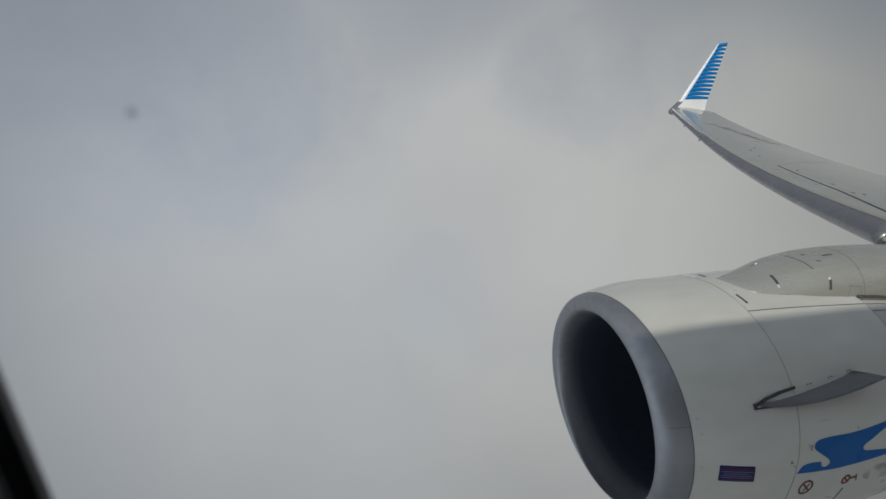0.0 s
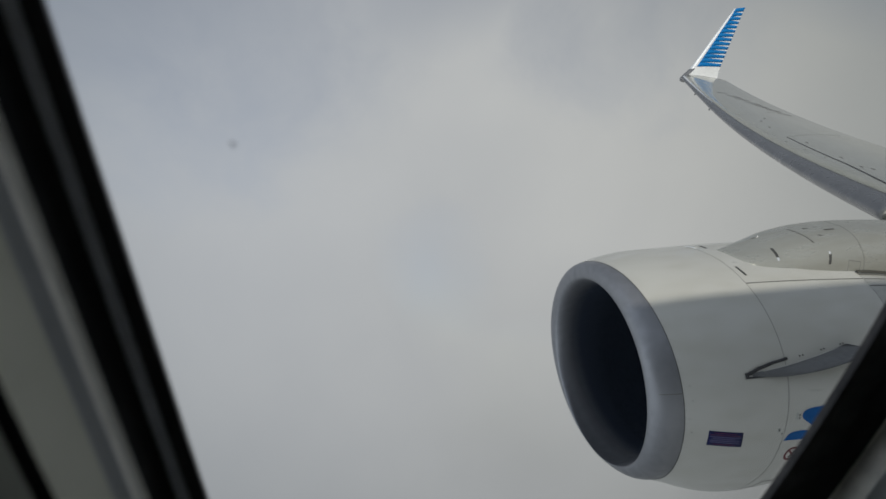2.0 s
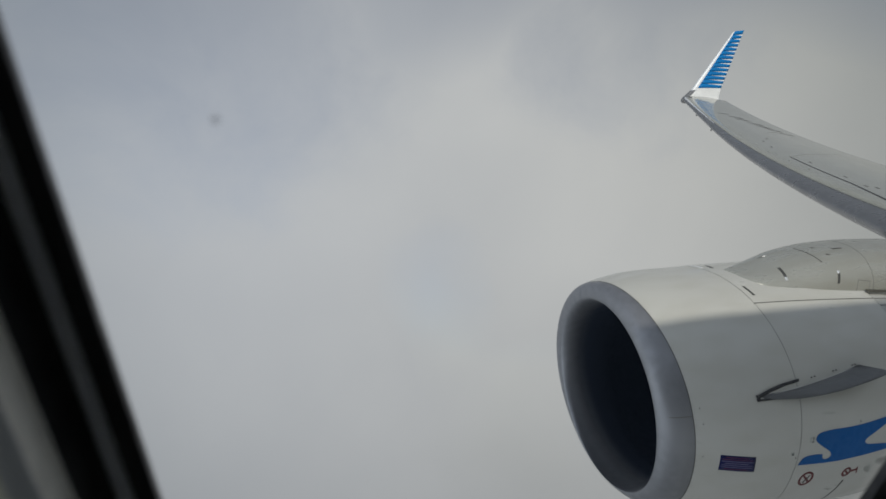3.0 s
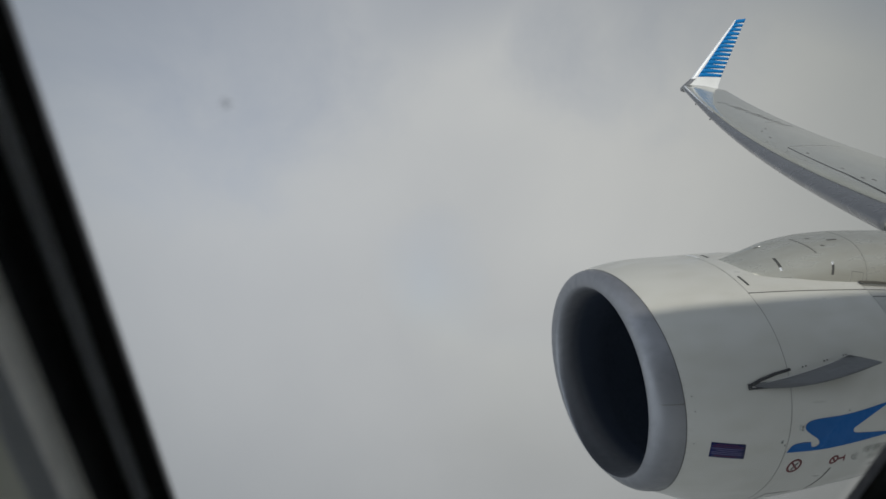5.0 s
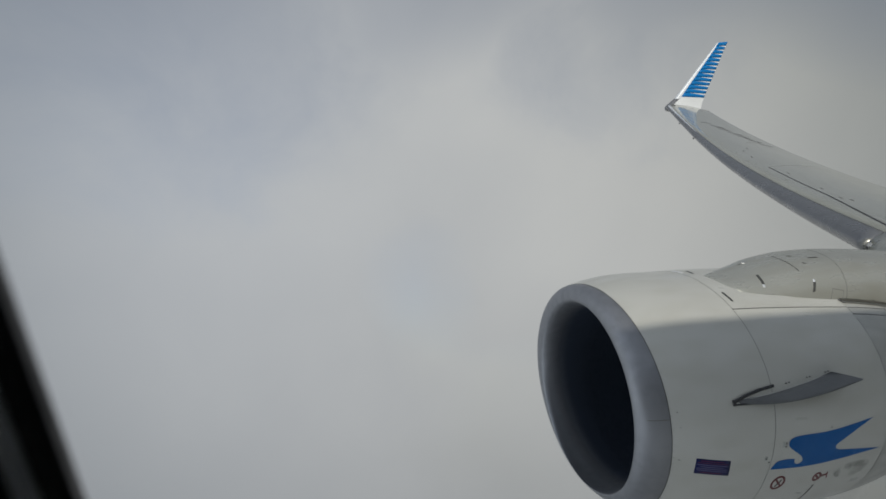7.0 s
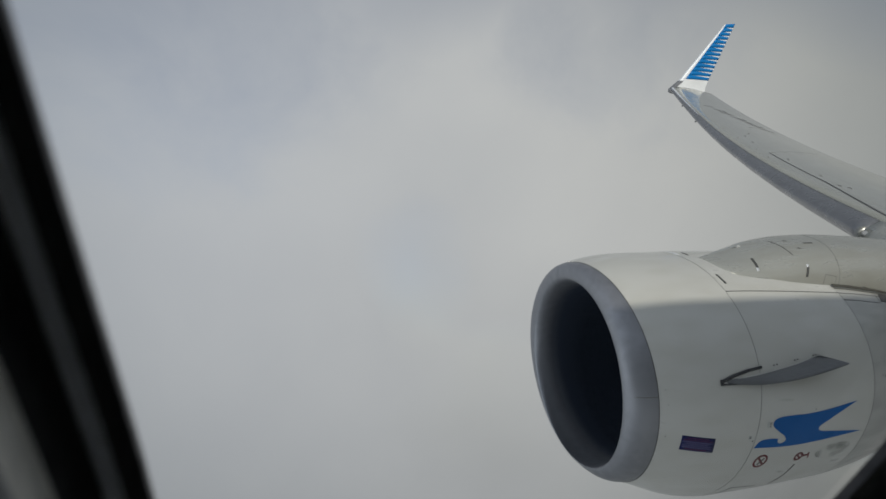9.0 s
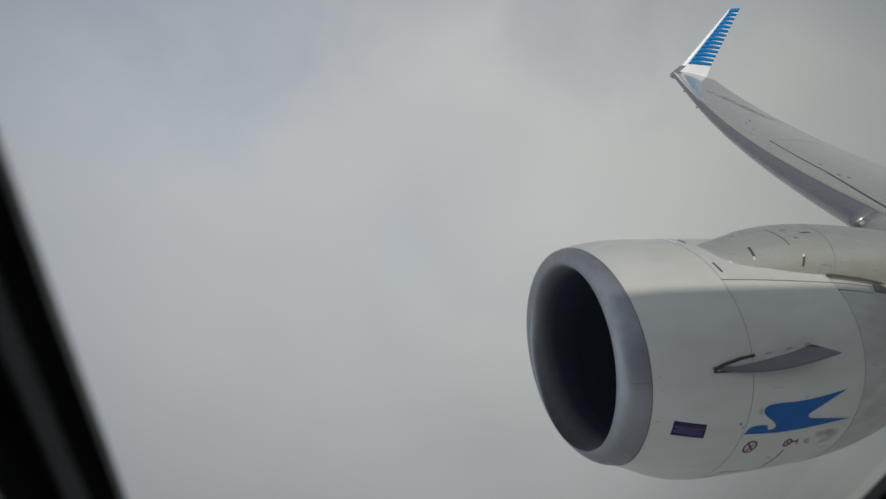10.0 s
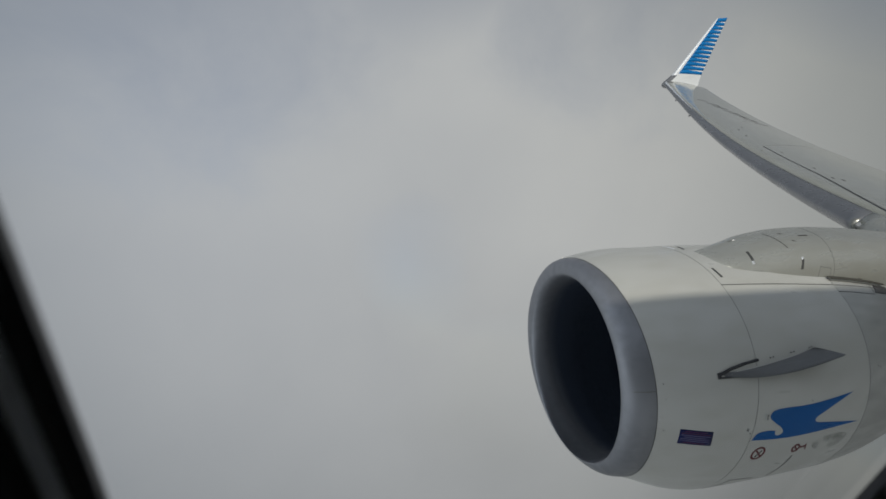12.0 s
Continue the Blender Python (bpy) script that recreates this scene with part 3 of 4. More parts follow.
pylon_half = curve_through([(0.93, 0.004), (0.94, 0.12), (0.965, 0.22), (1.057, 0.318), (1.376, 0.40), (1.678, 0.432), (1.976, 0.448), (2.5, 0.45), (3.2, 0.43), (4.8, 0.36)])


pylon_far = curve_through([(0.93, 0.004), (1.0, 0.04), (1.1, 0.10), (1.3, 0.20), (1.6, 0.31), (2.0, 0.385), (2.5, 0.43), (3.2, 0.42), (4.8, 0.36)])


def pylon_section(x, grow=0.0, n=28):
    top, half = pylon_top(x) + grow, pylon_half(x) + grow
    base = 0.80 if x > 1.4 else lerp(1.0, 0.80, max(0.0, x - 0.93) / 0.47)
    pts = []
    for i in range(n + 1):
        a = math.pi * i / n
        c, s = math.cos(a), math.sin(a)
        y = -(half if c > 0 else pylon_far(x) + grow) * math.copysign(abs(c) ** 0.85, c)
        z = base + (top - base) * abs(s) ** 0.75
        pts.append((x, ENGINE_Y + y, z))
    return pts


def pylon_run(x0, x1, n, grow=0.0, bunch=1.0):
    return loft([pylon_section(lerp(x0, x1, (i / n) ** bunch), grow) for i in range(n + 1)])


part("nose_fairing", pylon_run(0.931, 2.345, 60, 0.0, 2.2), PYLON, pylon, "smooth grey fairing with drain slots")
part("rear_fairing", pylon_run(2.345, 4.8, 20), PYLON, pylon)


def pylon_place(x, a):
    """A place on the pylon's inboard side; a is the share of the way from foot to crown."""
    sec = pylon_section(x, 0.0015, 60)
    k = a * 30
    j = int(k)
    return Vector(sec[j]).lerp(Vector(sec[j + 1]), k - j)


def pylon_strip(x0, x1, a0, a1, width, name, material, along=False):
    """A strip on the pylon; along says that it runs lengthwise."""
    rows = []
    for i in range(11):
        x, a = lerp(x0, x1, i / 10), lerp(a0, a1, i / 10)
        rows.append([pylon_place(x, a + s * width) if along else pylon_place(x + s * width / 2, a) for s in (-1, 1)])
    return part(name, solid_strip(rows, lambda p: p + Vector((0, 0.004, -0.002))), material, pylon)


pylon_strip(1.300, 1.272, 0.725, 0.50, 0.024, "drain_slot", SEAM)
pylon_strip(1.272, 1.262, 0.50, 0.42, 0.022, "slot_lip", POLISH)
pylon_strip(1.756, 1.717, 0.43, 0.285, 0.024, "drain_slot", SEAM)
pylon_strip(1.765, 1.756, 0.475, 0.43, 0.022, "slot_lip", POLISH)
pylon_strip(1.699, 1.686, 1.03, 0.65, 0.008, "panel_joint", SEAM)
pylon_strip(1.325, 1.350, 1.06, 1.04, 0.04, "fastener_mark", SEAM)
pylon_strip(1.375, 1.390, 1.06, 1.04, 0.03, "fastener_mark", POLISH)
pylon_strip(1.826, 1.846, 0.98, 0.955, 0.018, "fastener_mark", SEAM)
pylon_strip(1.820, 1.840, 0.79, 0.76, 0.022, "fastener_mark", SEAM)
pylon_strip(1.960, 2.068, 0.872, 0.868, 0.012, "fastener_mark", SEAM, True)
pylon_strip(2.215, 2.228, 0.150, 0.135, 0.014, "fastener_mark", SEAM)
pylon_strip(2.400, 2.440, 0.135, 0.120, 0.014, "fastener_mark", SEAM)
pylon_strip(2.230, 2.117, 1.10, 0.519, 0.007, "fairing_joint", FAINT)
pylon_strip(2.117, 2.076, 0.519, 0.14, 0.007, "fairing_joint", FAINT)
pylon_strip(1.888, 1.923, 0.159, 0.306, 0.006, "hatch_edge", FAINT)
pylon_strip(2.026, 2.050, 0.148, 0.270, 0.006, "hatch_edge", FAINT)
pylon_strip(1.923, 2.050, 0.306, 0.270, 0.005, "hatch_edge", FAINT, True)
part("panel_joint", ribbon(((1.99, 60.6), (2.55, 59.6)), 0.006), SEAM, rear_cowl)
part("panel_joint", ribbon(((1.985, 56.9), (2.47, 55.6)), 0.006), SEAM, rear_cowl)
part("panel_joint", ribbon(((2.49, 60.7), (2.48, 56.2)), 0.006), SEAM, rear_cowl)
# flat dark patch that paints the shade in the fairing's gap
part("gap_shade", patch(((2.56, 61.2), (2.85, 60.5), (2.84, 55.5), (2.50, 56.5)), 0.003), DARKMARK, rear_cowl, "dark patch painted for the shaded gap by the wing root")
part("sensor_plate", ribbon(((0.835, 104.0), (0.815, 96.0)), 0.035), POLISH, engine)
part("seal_lip", ribbon(((1.985, 63.3), (2.75, 60.7)), 0.010, 0.012), FAINT, pylon)
part("pylon_seal", ribbon(((1.965, 64.4), (2.75, 62.1)), 0.027, 0.02), SEAL, pylon, "dark gap seal under the fairing")

# ---- wing ----
wing = thing("aircraft_wing", "swept grey airliner wing with metal slats, seen along its upper side", "wing")
TIP_Y = 16.95


def wing_le(y):
    return 4.512 + 0.5787 * (y - 5.857) - 0.012 * max(0.0, y - 13.6) ** 2 if y > 5.3 else 4.19 - 0.95 * (5.3 - y)


def wing_chord(y):
    te = 12.62 - 0.315 * (TIP_Y - y) if y > 5.7 else 12.62 - 0.315 * (TIP_Y - 5.7)
    return te - wing_le(y)


def wing_z(y):
    d = y - 5.5
    return 0.92 + 0.08 * d + 0.0108 * d * d if d > 0 else 0.92 + 0.08 * d


upper = curve_through([(0, 0.0), (0.006, 0.014), (0.025, 0.029), (0.07, 0.043), (0.16, 0.054), (0.32, 0.058), (0.5, 0.052), (0.75, 0.033), (1.0, 0.008)])
lower = curve_through([(0, 0.0), (0.006, -0.012), (0.025, -0.025), (0.07, -0.040), (0.2, -0.058), (0.4, -0.058), (0.7, -0.025), (1.0, 0.004)])


def wing_point(y, u, top=True, lift=0.0):
    c = wing_chord(y)
    h = (upper(u) if top else lower(u)) * c
    z = wing_z(y) + 0.028 * c + 0.016 * c * u + h + lift
    return Vector((wing_le(y) + u * c, y, z))


UP = [0, 0.002, 0.006, 0.013, 0.025, 0.045, 0.07]
STATIONS = [5.45 + (16.6 - 5.45) * i / 44 for i in range(45)]
SLAT_U = 0.052


us = [SLAT_U + (1 - SLAT_U) * i / 24 for i in range(24)] + [0.985, 0.998, 1.0]
ys = [1.7 + (5.45 - 1.7) * i / 8 for i in range(9)] + STATIONS[1:]
box = [[wing_point(y, u, True) for u in us] + [wing_point(y, u, False) for u in us[::-1]] for y in ys]
part("wing_skin", loft(box, closed=True, caps=True), WING, wing, "glossy grey painted wing skin")
slat_us = [SLAT_U - 0.0012] + UP[::-1][1:]
nose = [[wing_point(y, u, True) for u in slat_us] + [wing_point(y, u, False) for u in slat_us[::-1][1:]] for y in [5.72] + STATIONS[2:]]
slat = part("leading_edge_slat", loft(nose, closed=True, caps=True), SLAT, wing, "bare metal leading edge slat")
inner = [[wing_point(y, u, True) for u in slat_us] + [wing_point(y, u, False) for u in slat_us[::-1][1:]] for y in (1.7, 3.0, 4.2, 5.0, 5.3, 5.5, 5.70)]
part("inboard_leading_edge", loft(inner, closed=True, caps=True), PYLON, wing)


def wing_line(a, b, width, name, material, lift=0.0025, steps=24, parent=None, taper=None):
    """A thin strip on the wing's upper skin between two (y, u) places; taper is its width at the far end."""
    rows = []
    for i in range(steps + 1):
        f = i / steps
        y, u = lerp(a[0], b[0], f), lerp(a[1], b[1], f)
        c = wing_chord(y)
        along = abs(b[0] - a[0]) > abs(b[1] - a[1]) * c
        wide = lerp(width, taper or width, f)
        row = []
        for s in (-1, 1):
            row.append(wing_point(y, u + s * wide / 2 / c, True, lift) if along else wing_point(y + s * wide / 2, u, True, lift))
        rows.append(row)
    return part(name, solid_strip(rows, lambda p: p - Vector((0, 0, 0.006))), material, parent or wing)


wing_line((9.6, 0.186), (7.5, 0.160), 0.034, "spoiler_gap", SOOT)
wing_line((7.5, 0.160), (5.5, 0.080), 0.038, "spoiler_gap", SOOT)
wing_line((9.62, 0.187), (10.25, 0.78), 0.012, "panel_joint", FAINT)
wing_line((16.5, SLAT_U), (5.75, SLAT_U), 0.005, "slat_gap", FAINT)
wing_line((12.3, 0.50), (12.55, 0.78), 0.03, "panel_joint", FAINT)
# markings along the outer wing, illegible from here: bars set like strokes of characters
def mark(xa, ya, xb, yb, wide):
    wing_line((ya, (xa - wing_le(ya)) / wing_chord(ya)), (yb, (xb - wing_le(yb)) / wing_chord(yb)), wide * 1.15, "marking_bar", SOOT, steps=8)


for i, (x0, x1, kind) in enumerate(((10.14, 10.50, 0), (10.20, 10.62, 1), (10.16, 10.66, 2), (10.20, 10.68, 1), (10.22, 10.66, 3), (10.26, 10.74, 2), (10.30, 10.76, 0))):
    y = 14.45 - 0.34 * i
    mark(x0, y, x1, y - 0.05, 0.034)
    if kind in (1, 3):
        mark(x0 + 0.05, y - 0.17, x1 - 0.04, y - 0.21, 0.028)
    if kind == 1:
        mark(x1 - 0.05, y - 0.06, x1 - 0.06, y - 0.19, 0.03)
    if kind in (2, 3):
        mark(lerp(x0, x1, 0.45), y - 0.04, lerp(x0, x1, 0.62), y - 0.12, 0.03)
for y, u in ((10.2, 0.12), (9.9, 0.132), (9.3, 0.125), (8.6, 0.13), (12.0, 0.15), (11.0, 0.14), (8.0, 0.14), (12.7, 0.3)):
    wing_line((y, u), (y - 0.05, u), 0.03, "fastener_mark", FAINT, steps=2)
for y, u in ((11.5, 0.33), (11.2, 0.24), (9.14, 0.235), (7.94, 0.215), (7.3, 0.19), (7.15, 0.215), (10.6, 0.21)):
    wing_line((y, u), (y - 0.09, u), 0.035, "access_cap", DARKMARK)


def tab(y, size):
    bm = bmesh.new()
    bmesh.ops.create_cube(bm, size=1)
    for v in bm.verts:
        s = 1.0 if v.co.z > 0 else 0.45
        v.co = Vector((v.co.x * size * s, v.co.y * 0.012, v.co.z * size * 0.7))
    bmesh.ops.translate(bm, verts=bm.verts, vec=wing_point(y, 0.02, False) + Vector((-0.02, 0, -size * 0.25)))
    return bm


# the round cap and the fitting at the slat's inboard end
end_at = (wing_point(5.72, 0.012, True) + wing_point(5.72, 0.012, False)) / 2
end_turn = Matrix.Translation(end_at) @ Vector((-0.42, -0.88, 0.12)).to_track_quat("Z", "Y").to_matrix().to_4x4()
for cap_name, cap_rows, cap_paint in (("slat_end_rim", [(0.088, -0.06), (0.092, 0.0), (0.089, 0.006), (0.083, 0.006), (0.081, 0.0)], FAINT), ("slat_end_cap", [(0.082, 0.0), (0.078, 0.006), (0.04, 0.010), (0.0005, 0.011)], PYLON)):
    cap = loft([[(r * math.cos(2 * math.pi * k / 28), r * math.sin(2 * math.pi * k / 28), z) for k in range(28)] for r, z in cap_rows], closed=True)
    bmesh.ops.transform(cap, matrix=end_turn, verts=cap.verts)
    part(cap_name, cap, cap_paint, slat)
fitting = bmesh.new()
bmesh.ops.create_cone(fitting, cap_ends=True, segments=16, radius1=0.035, radius2=0.026, depth=0.03)
fit = part("slat_fitting", fitting, STEEL, slat, smooth=False)
fit.matrix_world = Matrix.Translation(wing_point(5.70, 0.004, True) + Vector((-0.03, -0.02, -0.02))) @ Vector((-0.8, -0.6, 0.3)).to_track_quat("Z", "Y").to_matrix().to_4x4()
for y, s in ((14.9, 0.055), (13.3, 0.06)):
    part("slat_tab", tab(y, s), SLAT, wing)
# bright tapering strip painted in as the sun's glint along the slat
wing_line((16.58, 0.040), (13.4, 0.045), 0.075, "painted_glint", POLISH, lift=0.007, steps=60, parent=slat, taper=0.012)
# flap track fairing tip behind the trailing edge
rows = []
for i in range(9):
    f = i / 8
    r = 0.13 * math.sqrt(max(0.0, 1 - f * f)) + 0.002
    rows.append([wing_point(11.6, 1.0, True) + Vector((-0.5 + 0.75 * f, r * 0.7 * math.cos(a), -0.15 + r * math.sin(a))) for a in (2 * math.pi * k / 16 for k in range(16))])
part("flap_track_fairing", loft(rows, closed=True, caps=True), WING, wing)

# ---- winglet: blended from the wing's tip up to a swept blade ----
le_x = curve_through([(0, wing_le(16.6)), (0.12, 10.84), (0.22, 10.90), (0.34, 11.35), (0.45, 11.655), (0.7, 12.345), (1.0, 13.17)])
le_y = curve_through([(0, 16.6), (0.12, 16.86), (0.22, 16.98), (0.34, 17.06), (0.45, 17.133), (0.7, 17.3), (1.0, 17.5)])
le_z = curve_through([(0, wing_z(16.6) + 0.05), (0.12, 3.10), (0.22, 3.20), (0.34, 3.58), (0.45, 3.933), (0.7, 4.736), (1.0, 5.70)])
te_x = curve_through([(0, 12.50), (0.12, 12.52), (0.22, 12.53), (0.34, 12.64), (0.45, 12.81), (0.7, 13.19), (1.0, 13.65)])
te_z = curve_through([(0, wing_z(16.6) + 0.10), (0.12, 3.20), (0.22, 3.32), (0.34, 3.68), (0.45, 4.033), (0.7, 4.836), (1.0, 5.80)])


def winglet_point(s, u, side):
    """s runs from the wing up to the winglet's tip, u from front to back; side 1 is the inboard face."""
    a = Vector((le_x(s), le_y(s), le_z(s)))
    b = Vector((te_x(s), le_y(s), te_z(s)))
    chord = (b - a).length
    t = (upper(u) if side > 0 else -lower(u)) * chord * lerp(0.35, 1.0, max(0.0, min(1.0, (s - 0.08) / 0.16)))
    e = 0.02
    way = Vector((le_x(s + e) - le_x(s - e), le_y(s + e) - le_y(s - e), le_z(s + e) - le_z(s - e)))
    n = (b - a).cross(way).normalized()
    if n.y > 0 and s > 0.25 or n.z < 0 and s <= 0.25:
        n = -n
    return a.lerp(b, u) + n * t * side


winglet_us = [0, 0.01, 0.03, 0.07, 0.14, 0.25, 0.4, 0.6, 0.8, 0.96, 0.994, 1.0]
S = [i / 40 for i in range(41)]
body = [[winglet_point(s, u, 1) for u in winglet_us] + [winglet_point(s, u, -1) for u in winglet_us[::-1][1:-1]] for s in S]
winglet = part("winglet", loft(body, closed=True, caps=True), WHITE, wing, "white upturned winglet with blue stripes and polished edge")
edge_us = [0.0, 0.01, 0.03, 0.06, 0.10, 0.14]


def lifted(s, u, side, d):
    p = winglet_point(s, u, side)
    q = winglet_point(s, u, -side)
    n = (p - q)
    return p + (n.normalized() * d if n.length > 1e-5 else Vector((-d, 0, 0)))


rows = [[lifted(s, u, -1, 0.004) for u in edge_us[::-1]] + [lifted(s, u, 1, 0.004) for u in edge_us[1:]] for s in S[13:40]]
part("polished_edge", loft(rows), POLISH, winglet, "bright polished metal leading edge")
rows = [[lifted(s, u, -1, 0.004) for u in edge_us[::-1]] + [lifted(s, u, 1, 0.004) for u in edge_us[1:]] for s in S[1:14]]
part("lower_edge", loft(rows), SLAT, winglet, "dull metal edge at the winglet's root")
COUNT = 14
for i in range(COUNT):
    s0 = lerp(0.345, 0.999, i / COUNT)
    s1 = lerp(0.345, 0.999, (i + 1) / COUNT)
    rows = []
    for k in range(9):
        u = lerp(0.145 if i < COUNT - 1 else 0.10, 0.992, k / 8)
        fill = lerp(0.985, 0.62, max(0.0, (k / 8 - 0.2) / 0.8)) if i < COUNT - 1 else 1.0
        rows.append([lifted(s0, u, 1, 0.006), lifted(lerp(s0, s1, fill), u, 1, 0.006)])
    part("blue_stripe", solid_strip(rows, lambda p: p + Vector((0, 0.005, 0))), BLUE, winglet)

# ---- fuselage and cabin window ----
AXIS_Z, RADIUS = 2.25, 1.88
WIN = Vector((-2.557, 1.74, 2.33))
WIN_TILT, WIN_BOW = 0.1001, -0.352
SPECK_U, SPECK_V = -0.0265, -0.1809
# the aperture: a rounded upright opening, its flanks drawing together towards the sill
APERTURE = smooth_loop([(-0.0301, -0.30), (-0.0341, -0.27), (-0.0384, -0.24), (-0.0443, -0.20), (-0.0506, -0.16), (-0.0570, -0.12), (-0.0635, -0.08), (-0.068, -0.035), (-0.058, 0.012), (-0.025, 0.042), (0.04, 0.052),
                        (0.11, 0.046), (0.162, 0.022), (0.187, -0.03), (0.187, -0.09), (0.1826, -0.1273), (0.1768, -0.1593), (0.1707, -0.191), (0.1643, -0.2222), (0.1572, -0.2526), (0.1493, -0.2821), (0.1405, -0.3105),
                        (0.128, -0.337), (0.102, -0.358), (0.055, -0.365), (0.005, -0.358), (-0.0215, -0.336)], 8)


WIND = 1 if sum(a[0] * b[1] - a[1] * b[0] for a, b in zip(APERTURE, APERTURE[1:])) < 0 else -1


def window_ring(out, depth, bead=False):
    """A ring of the window's outline grown by out, at the distance depth inboard of the pane's surface."""
    pts, n = [], len(APERTURE)
    for i in range(n):
        (ua, va), (u, v), (ub, vb) = APERTURE[i - 1], APERTURE[i], APERTURE[(i + 1) % n]
        q = math.hypot(ub - ua, vb - va)
        # the gasket is broad on the aft side
        aft_side = max(0.0, min(1.0, (u - 0.055) / 0.07))
        grown = out + 0.0132 * aft_side * min(1.0, out / 0.0072)
        u, v = u - (vb - va) / q * grown * WIND, v + (ub - ua) / q * grown * WIND
        sink = 0.004 * aft_side if bead else 0.0
        inward = depth - sink + WIN_BOW * min(v * v, 0.16)
        pts.append(WIN + Vector((u, math.sin(WIN_TILT) * v - inward * math.cos(WIN_TILT), math.cos(WIN_TILT) * v + inward * math.sin(WIN_TILT))))
    return pts


def window_loft(steps, bead=False):
    return loft([window_ring(o, d, bead) for o, d in steps], closed=True)


window = tagged(part("window_1", window_loft([(0.0, 0.0), (0.0004, -0.003), (0.004, -0.006), (0.03, -0.007)]), RUBBER), "cabin window with black gasket and pale plastic surround", "window", kind="structure")
part("gasket", window_loft([(0.0, 0.0), (0.0006, 0.0004), (0.0016, 0.0006), (0.0049, 0.0006), (0.0061, 0.0011), (0.0070, 0.0024), (0.0078, 0.0055)]), RUBBER, window, "black rubber gasket")
# the bead stands proud on the forward side and sinks into the gasket towards the aft side
part("gasket_bead", window_loft([(0.0026, 0.0002), (0.0029, 0.0010), (0.0035, 0.0013), (0.0045, 0.0013), (0.0053, 0.0004)], True), BEAD, window, "dark grey raised bead of the gasket")
# edge coloured as if skylit, step behind it as if in shadow
part("reveal_edge", window_loft([(0.0078, 0.0055), (0.0080, 0.0062), (0.0077, 0.0085), (0.0064, 0.0148)]), LINER_LIT, window, "rough edge of the reveal, painted pale where sky light falls")
part("reveal_step", window_loft([(0.0064, 0.0148), (0.0066, 0.0156), (0.0072, 0.0168), (0.0075, 0.0182)]), LINER_SHADE, window)
part("reveal", window_loft([(0.0075, 0.0182), (0.0075, 0.0218), (0.0073, 0.0265), (0.0072, 0.0320)]), LINER_WARM, window, "olive-grey moulded plastic reveal")
part("shade_slot", window_loft([(0.0072, 0.0320), (0.0102, 0.0322), (0.0099, 0.0335), (0.0083, 0.0338)]), RUBBER, window, "dark slot of the window shade")
part("inner_surround", window_loft([(0.0083, 0.0338), (0.0100, 0.0400), (0.018, 0.052), (0.034, 0.064), (0.05, 0.076)]), LINER, window, "grey moulded plastic surround")
pane = part("pane", loft([window_ring(0.003, -0.0075), window_ring(0.003, -0.0125)], closed=True, caps=True), GLASS, window, "clear acrylic pane with a speck of dirt", smooth=False)
pane.visible_shadow = False


def speck_material():
    m = bpy.data.materials.new("dust_speck")
    m.use_nodes = True
    n, l = m.node_tree.nodes, m.node_tree.links
    b = n["Principled BSDF"]
    b.inputs["Base Color"].default_value = (0.05, 0.05, 0.045, 1)
    b.inputs["Roughness"].default_value = 0.9
    co = n.new("ShaderNodeTexCoord")
    far = n.new("ShaderNodeVectorMath")
    far.operation = "LENGTH"
    l.new(co.outputs["Object"], far.inputs[0])
    fade = n.new("ShaderNodeMapRange")
    for key, value in (("From Min", 0.0001), ("From Max", 0.0010), ("To Min", 0.40), ("To Max", 0.0)):
        fade.inputs[key].default_value = value
    l.new(far.outputs["Value"], fade.inputs["Value"])
    l.new(fade.outputs["Result"], b.inputs["Alpha"])
    return m


bm = bmesh.new()
bmesh.ops.create_circle(bm, cap_ends=True, segments=20, radius=0.0012)
speck = part("dust_speck", bm, speck_material(), pane, "blurred dark speck of dirt on the pane", smooth=False)
depth = WIN_BOW * SPECK_V ** 2 - 0.0066
speck.matrix_world = pose(WIN.x + SPECK_U, WIN.y + math.sin(WIN_TILT) * SPECK_V - depth * math.cos(WIN_TILT), WIN.z + math.cos(WIN_TILT) * SPECK_V + depth * math.sin(WIN_TILT), 90, 0, 0)

HOLE_FORE, HOLE_AFT, HOLE_LO, HOLE_HI = 0.26, 0.46, -11.5, 12.5


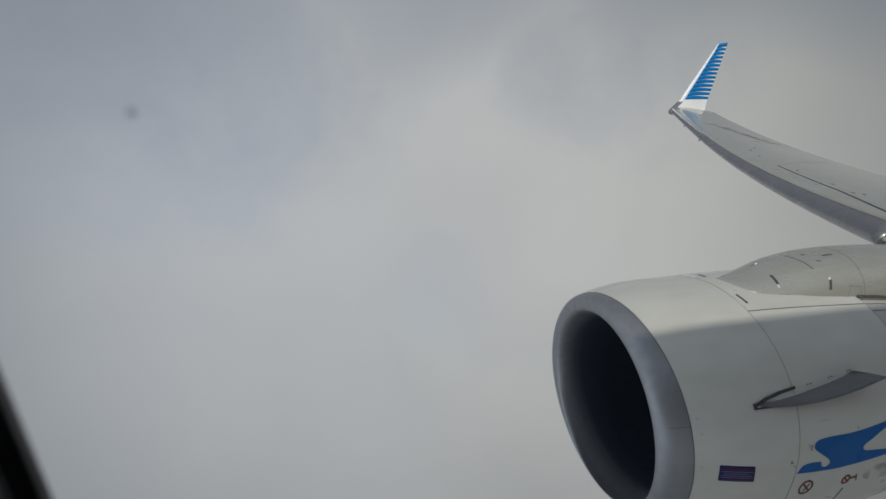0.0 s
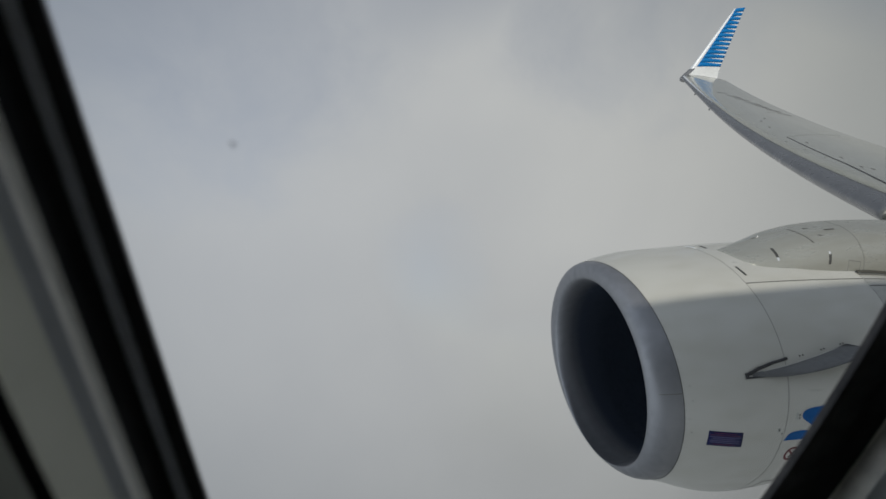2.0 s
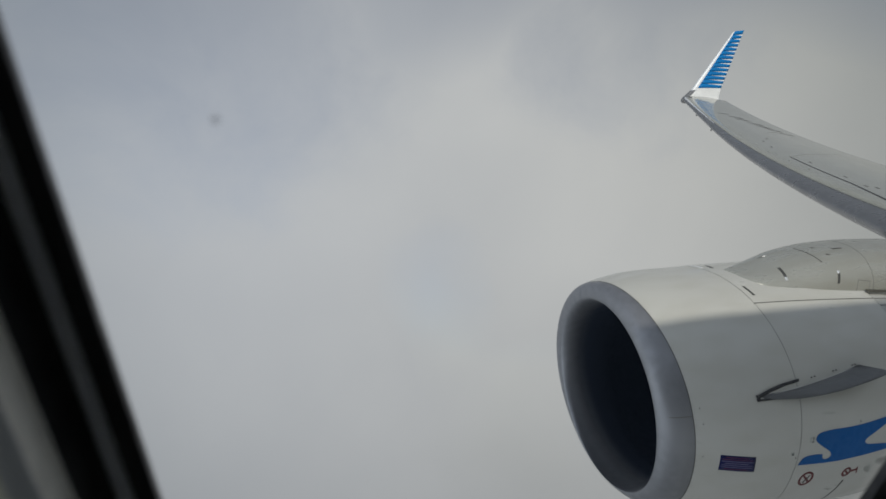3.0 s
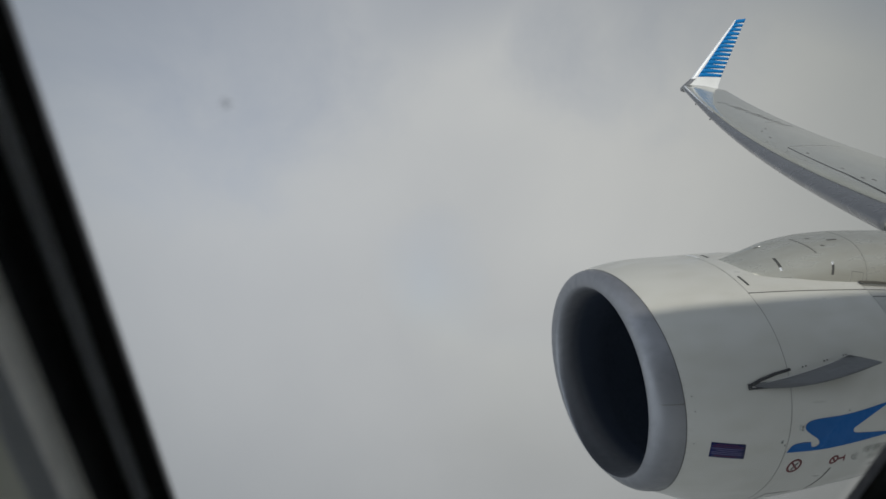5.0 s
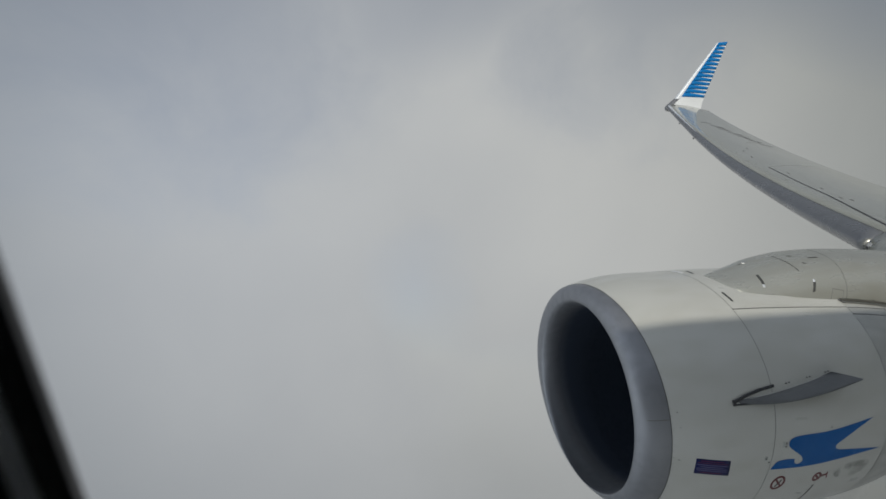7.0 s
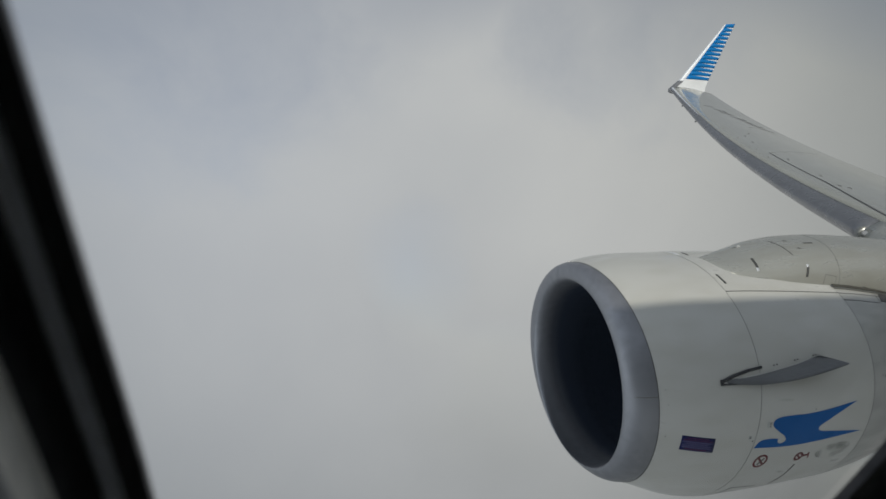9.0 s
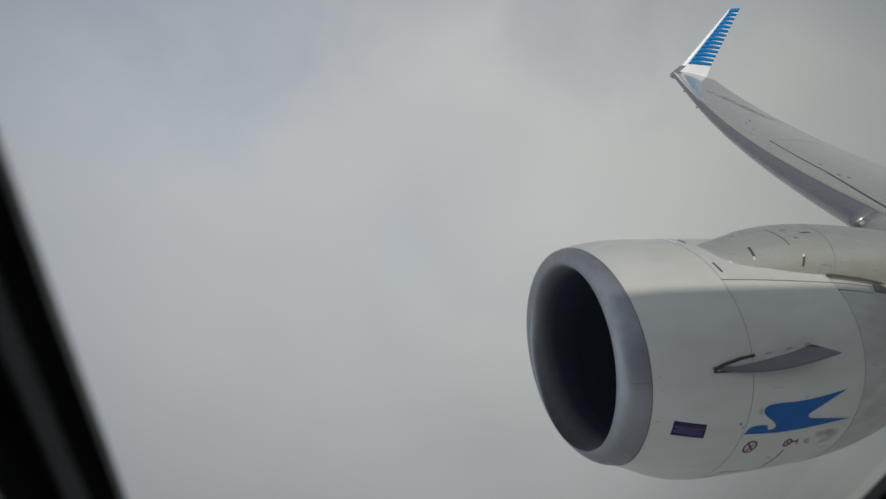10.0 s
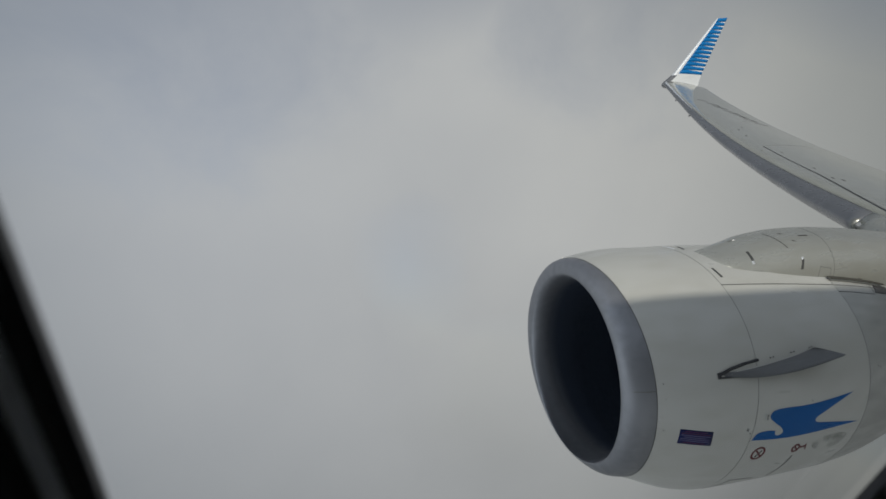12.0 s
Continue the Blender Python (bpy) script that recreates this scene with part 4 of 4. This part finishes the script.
def tube(radius, inside):
    """The hull's wall, with an opening round the window."""
    bm = bmesh.new()
    xs = [-9.0, WIN.x - HOLE_FORE, WIN.x + HOLE_AFT, 9.0]
    for i in range(-11, 20):
        xs += [WIN.x + i * 0.51 - 0.12, WIN.x + i * 0.51 + 0.12]
    xs = sorted(set(round(x, 4) for x in xs))
    openings = {i for i in range(len(xs) - 1) if 0.2 < xs[i + 1] - xs[i] < 0.245}
    ths = sorted({*range(-180, 180, 4), HOLE_LO, HOLE_HI})
    grid = [[bm.verts.new((x, radius * math.cos(radians(t)), AXIS_Z + radius * math.sin(radians(t)) * (1.0 if t >= 0 else 1.13))) for t in ths] for x in xs]
    for i in range(len(xs) - 1):
        for j in range(len(ths)):
            k = (j + 1) % len(ths)
            if -HOLE_FORE < (xs[i] + xs[i + 1]) / 2 - WIN.x < HOLE_AFT and HOLE_LO <= ths[j] < HOLE_HI:
                continue
            if i in openings and (172 <= ths[j] < 184 or -4 <= ths[j] < 8 or ths[j] < -176) and abs((xs[i] + xs[i + 1]) / 2 - WIN.x) > 0.6:
                continue
            bm.faces.new((grid[i][j], grid[i][k], grid[i + 1][k], grid[i + 1][j]))
    for row in (grid[0], grid[-1]):
        bm.faces.new(row)
    bmesh.ops.recalc_face_normals(bm, faces=bm.faces)
    if inside:
        bmesh.ops.reverse_faces(bm, faces=bm.faces)
    return bm


tagged(part("fuselage_wall", tube(RADIUS, False), FUSE), "pale grey painted aircraft fuselage skin round the window", "fuselage", kind="structure")
tagged(part("wall_cabin", tube(RADIUS - 0.07, True), CABIN), "ivory plastic cabin wall and ceiling lining", "wall", kind="structure")


def on_tube(p, r):
    t = math.atan2(p.z - AXIS_Z, p.y)
    return Vector((p.x, r * math.cos(t), AXIS_Z + r * math.sin(t) * (1.0 if t >= 0 else 1.13)))


def recess_ring(half_x, half_z, inward):
    pts = []
    for i in range(len(APERTURE)):
        u, v = APERTURE[i]
        a = math.atan2(v + 0.10, u - 0.07)
        c, s = math.cos(a), math.sin(a)
        q = (abs(c) ** 10 + abs(s) ** 10) ** -0.1
        pts.append(Vector((WIN.x + 0.08 + q * c * half_x, WIN.y - inward, WIN.z - 0.10 + q * s * half_z)))
    return pts


recess = [window_ring(0.03, -0.007), recess_ring(0.46, 0.56, 0.01), [on_tube(p, RADIUS - 0.004) for p in recess_ring(0.46, 0.56, 0.01)]]
tagged(part("window_recess", loft(recess, closed=True), FUSE), "pale grey painted recess of the hull round the window", "fuselage", kind="structure")
lining = [window_ring(0.05, 0.076), recess_ring(0.40, 0.50, 0.13), recess_ring(0.8, 0.9, 0.14)]
tagged(part("wall_side", loft(lining, closed=True), LINER), "grey plastic cabin sidewall round the window", "wall", kind="structure")
bm = bmesh.new()
bmesh.ops.create_cube(bm, size=1)
for v in bm.verts:
    v.co = Vector((v.co.x * 17.9, v.co.y * 3.3, 1.30 + v.co.z * 0.06))
tagged(part("floor", bm, CARPET, smooth=False), "dark carpeted cabin floor", "floor", kind="structure")
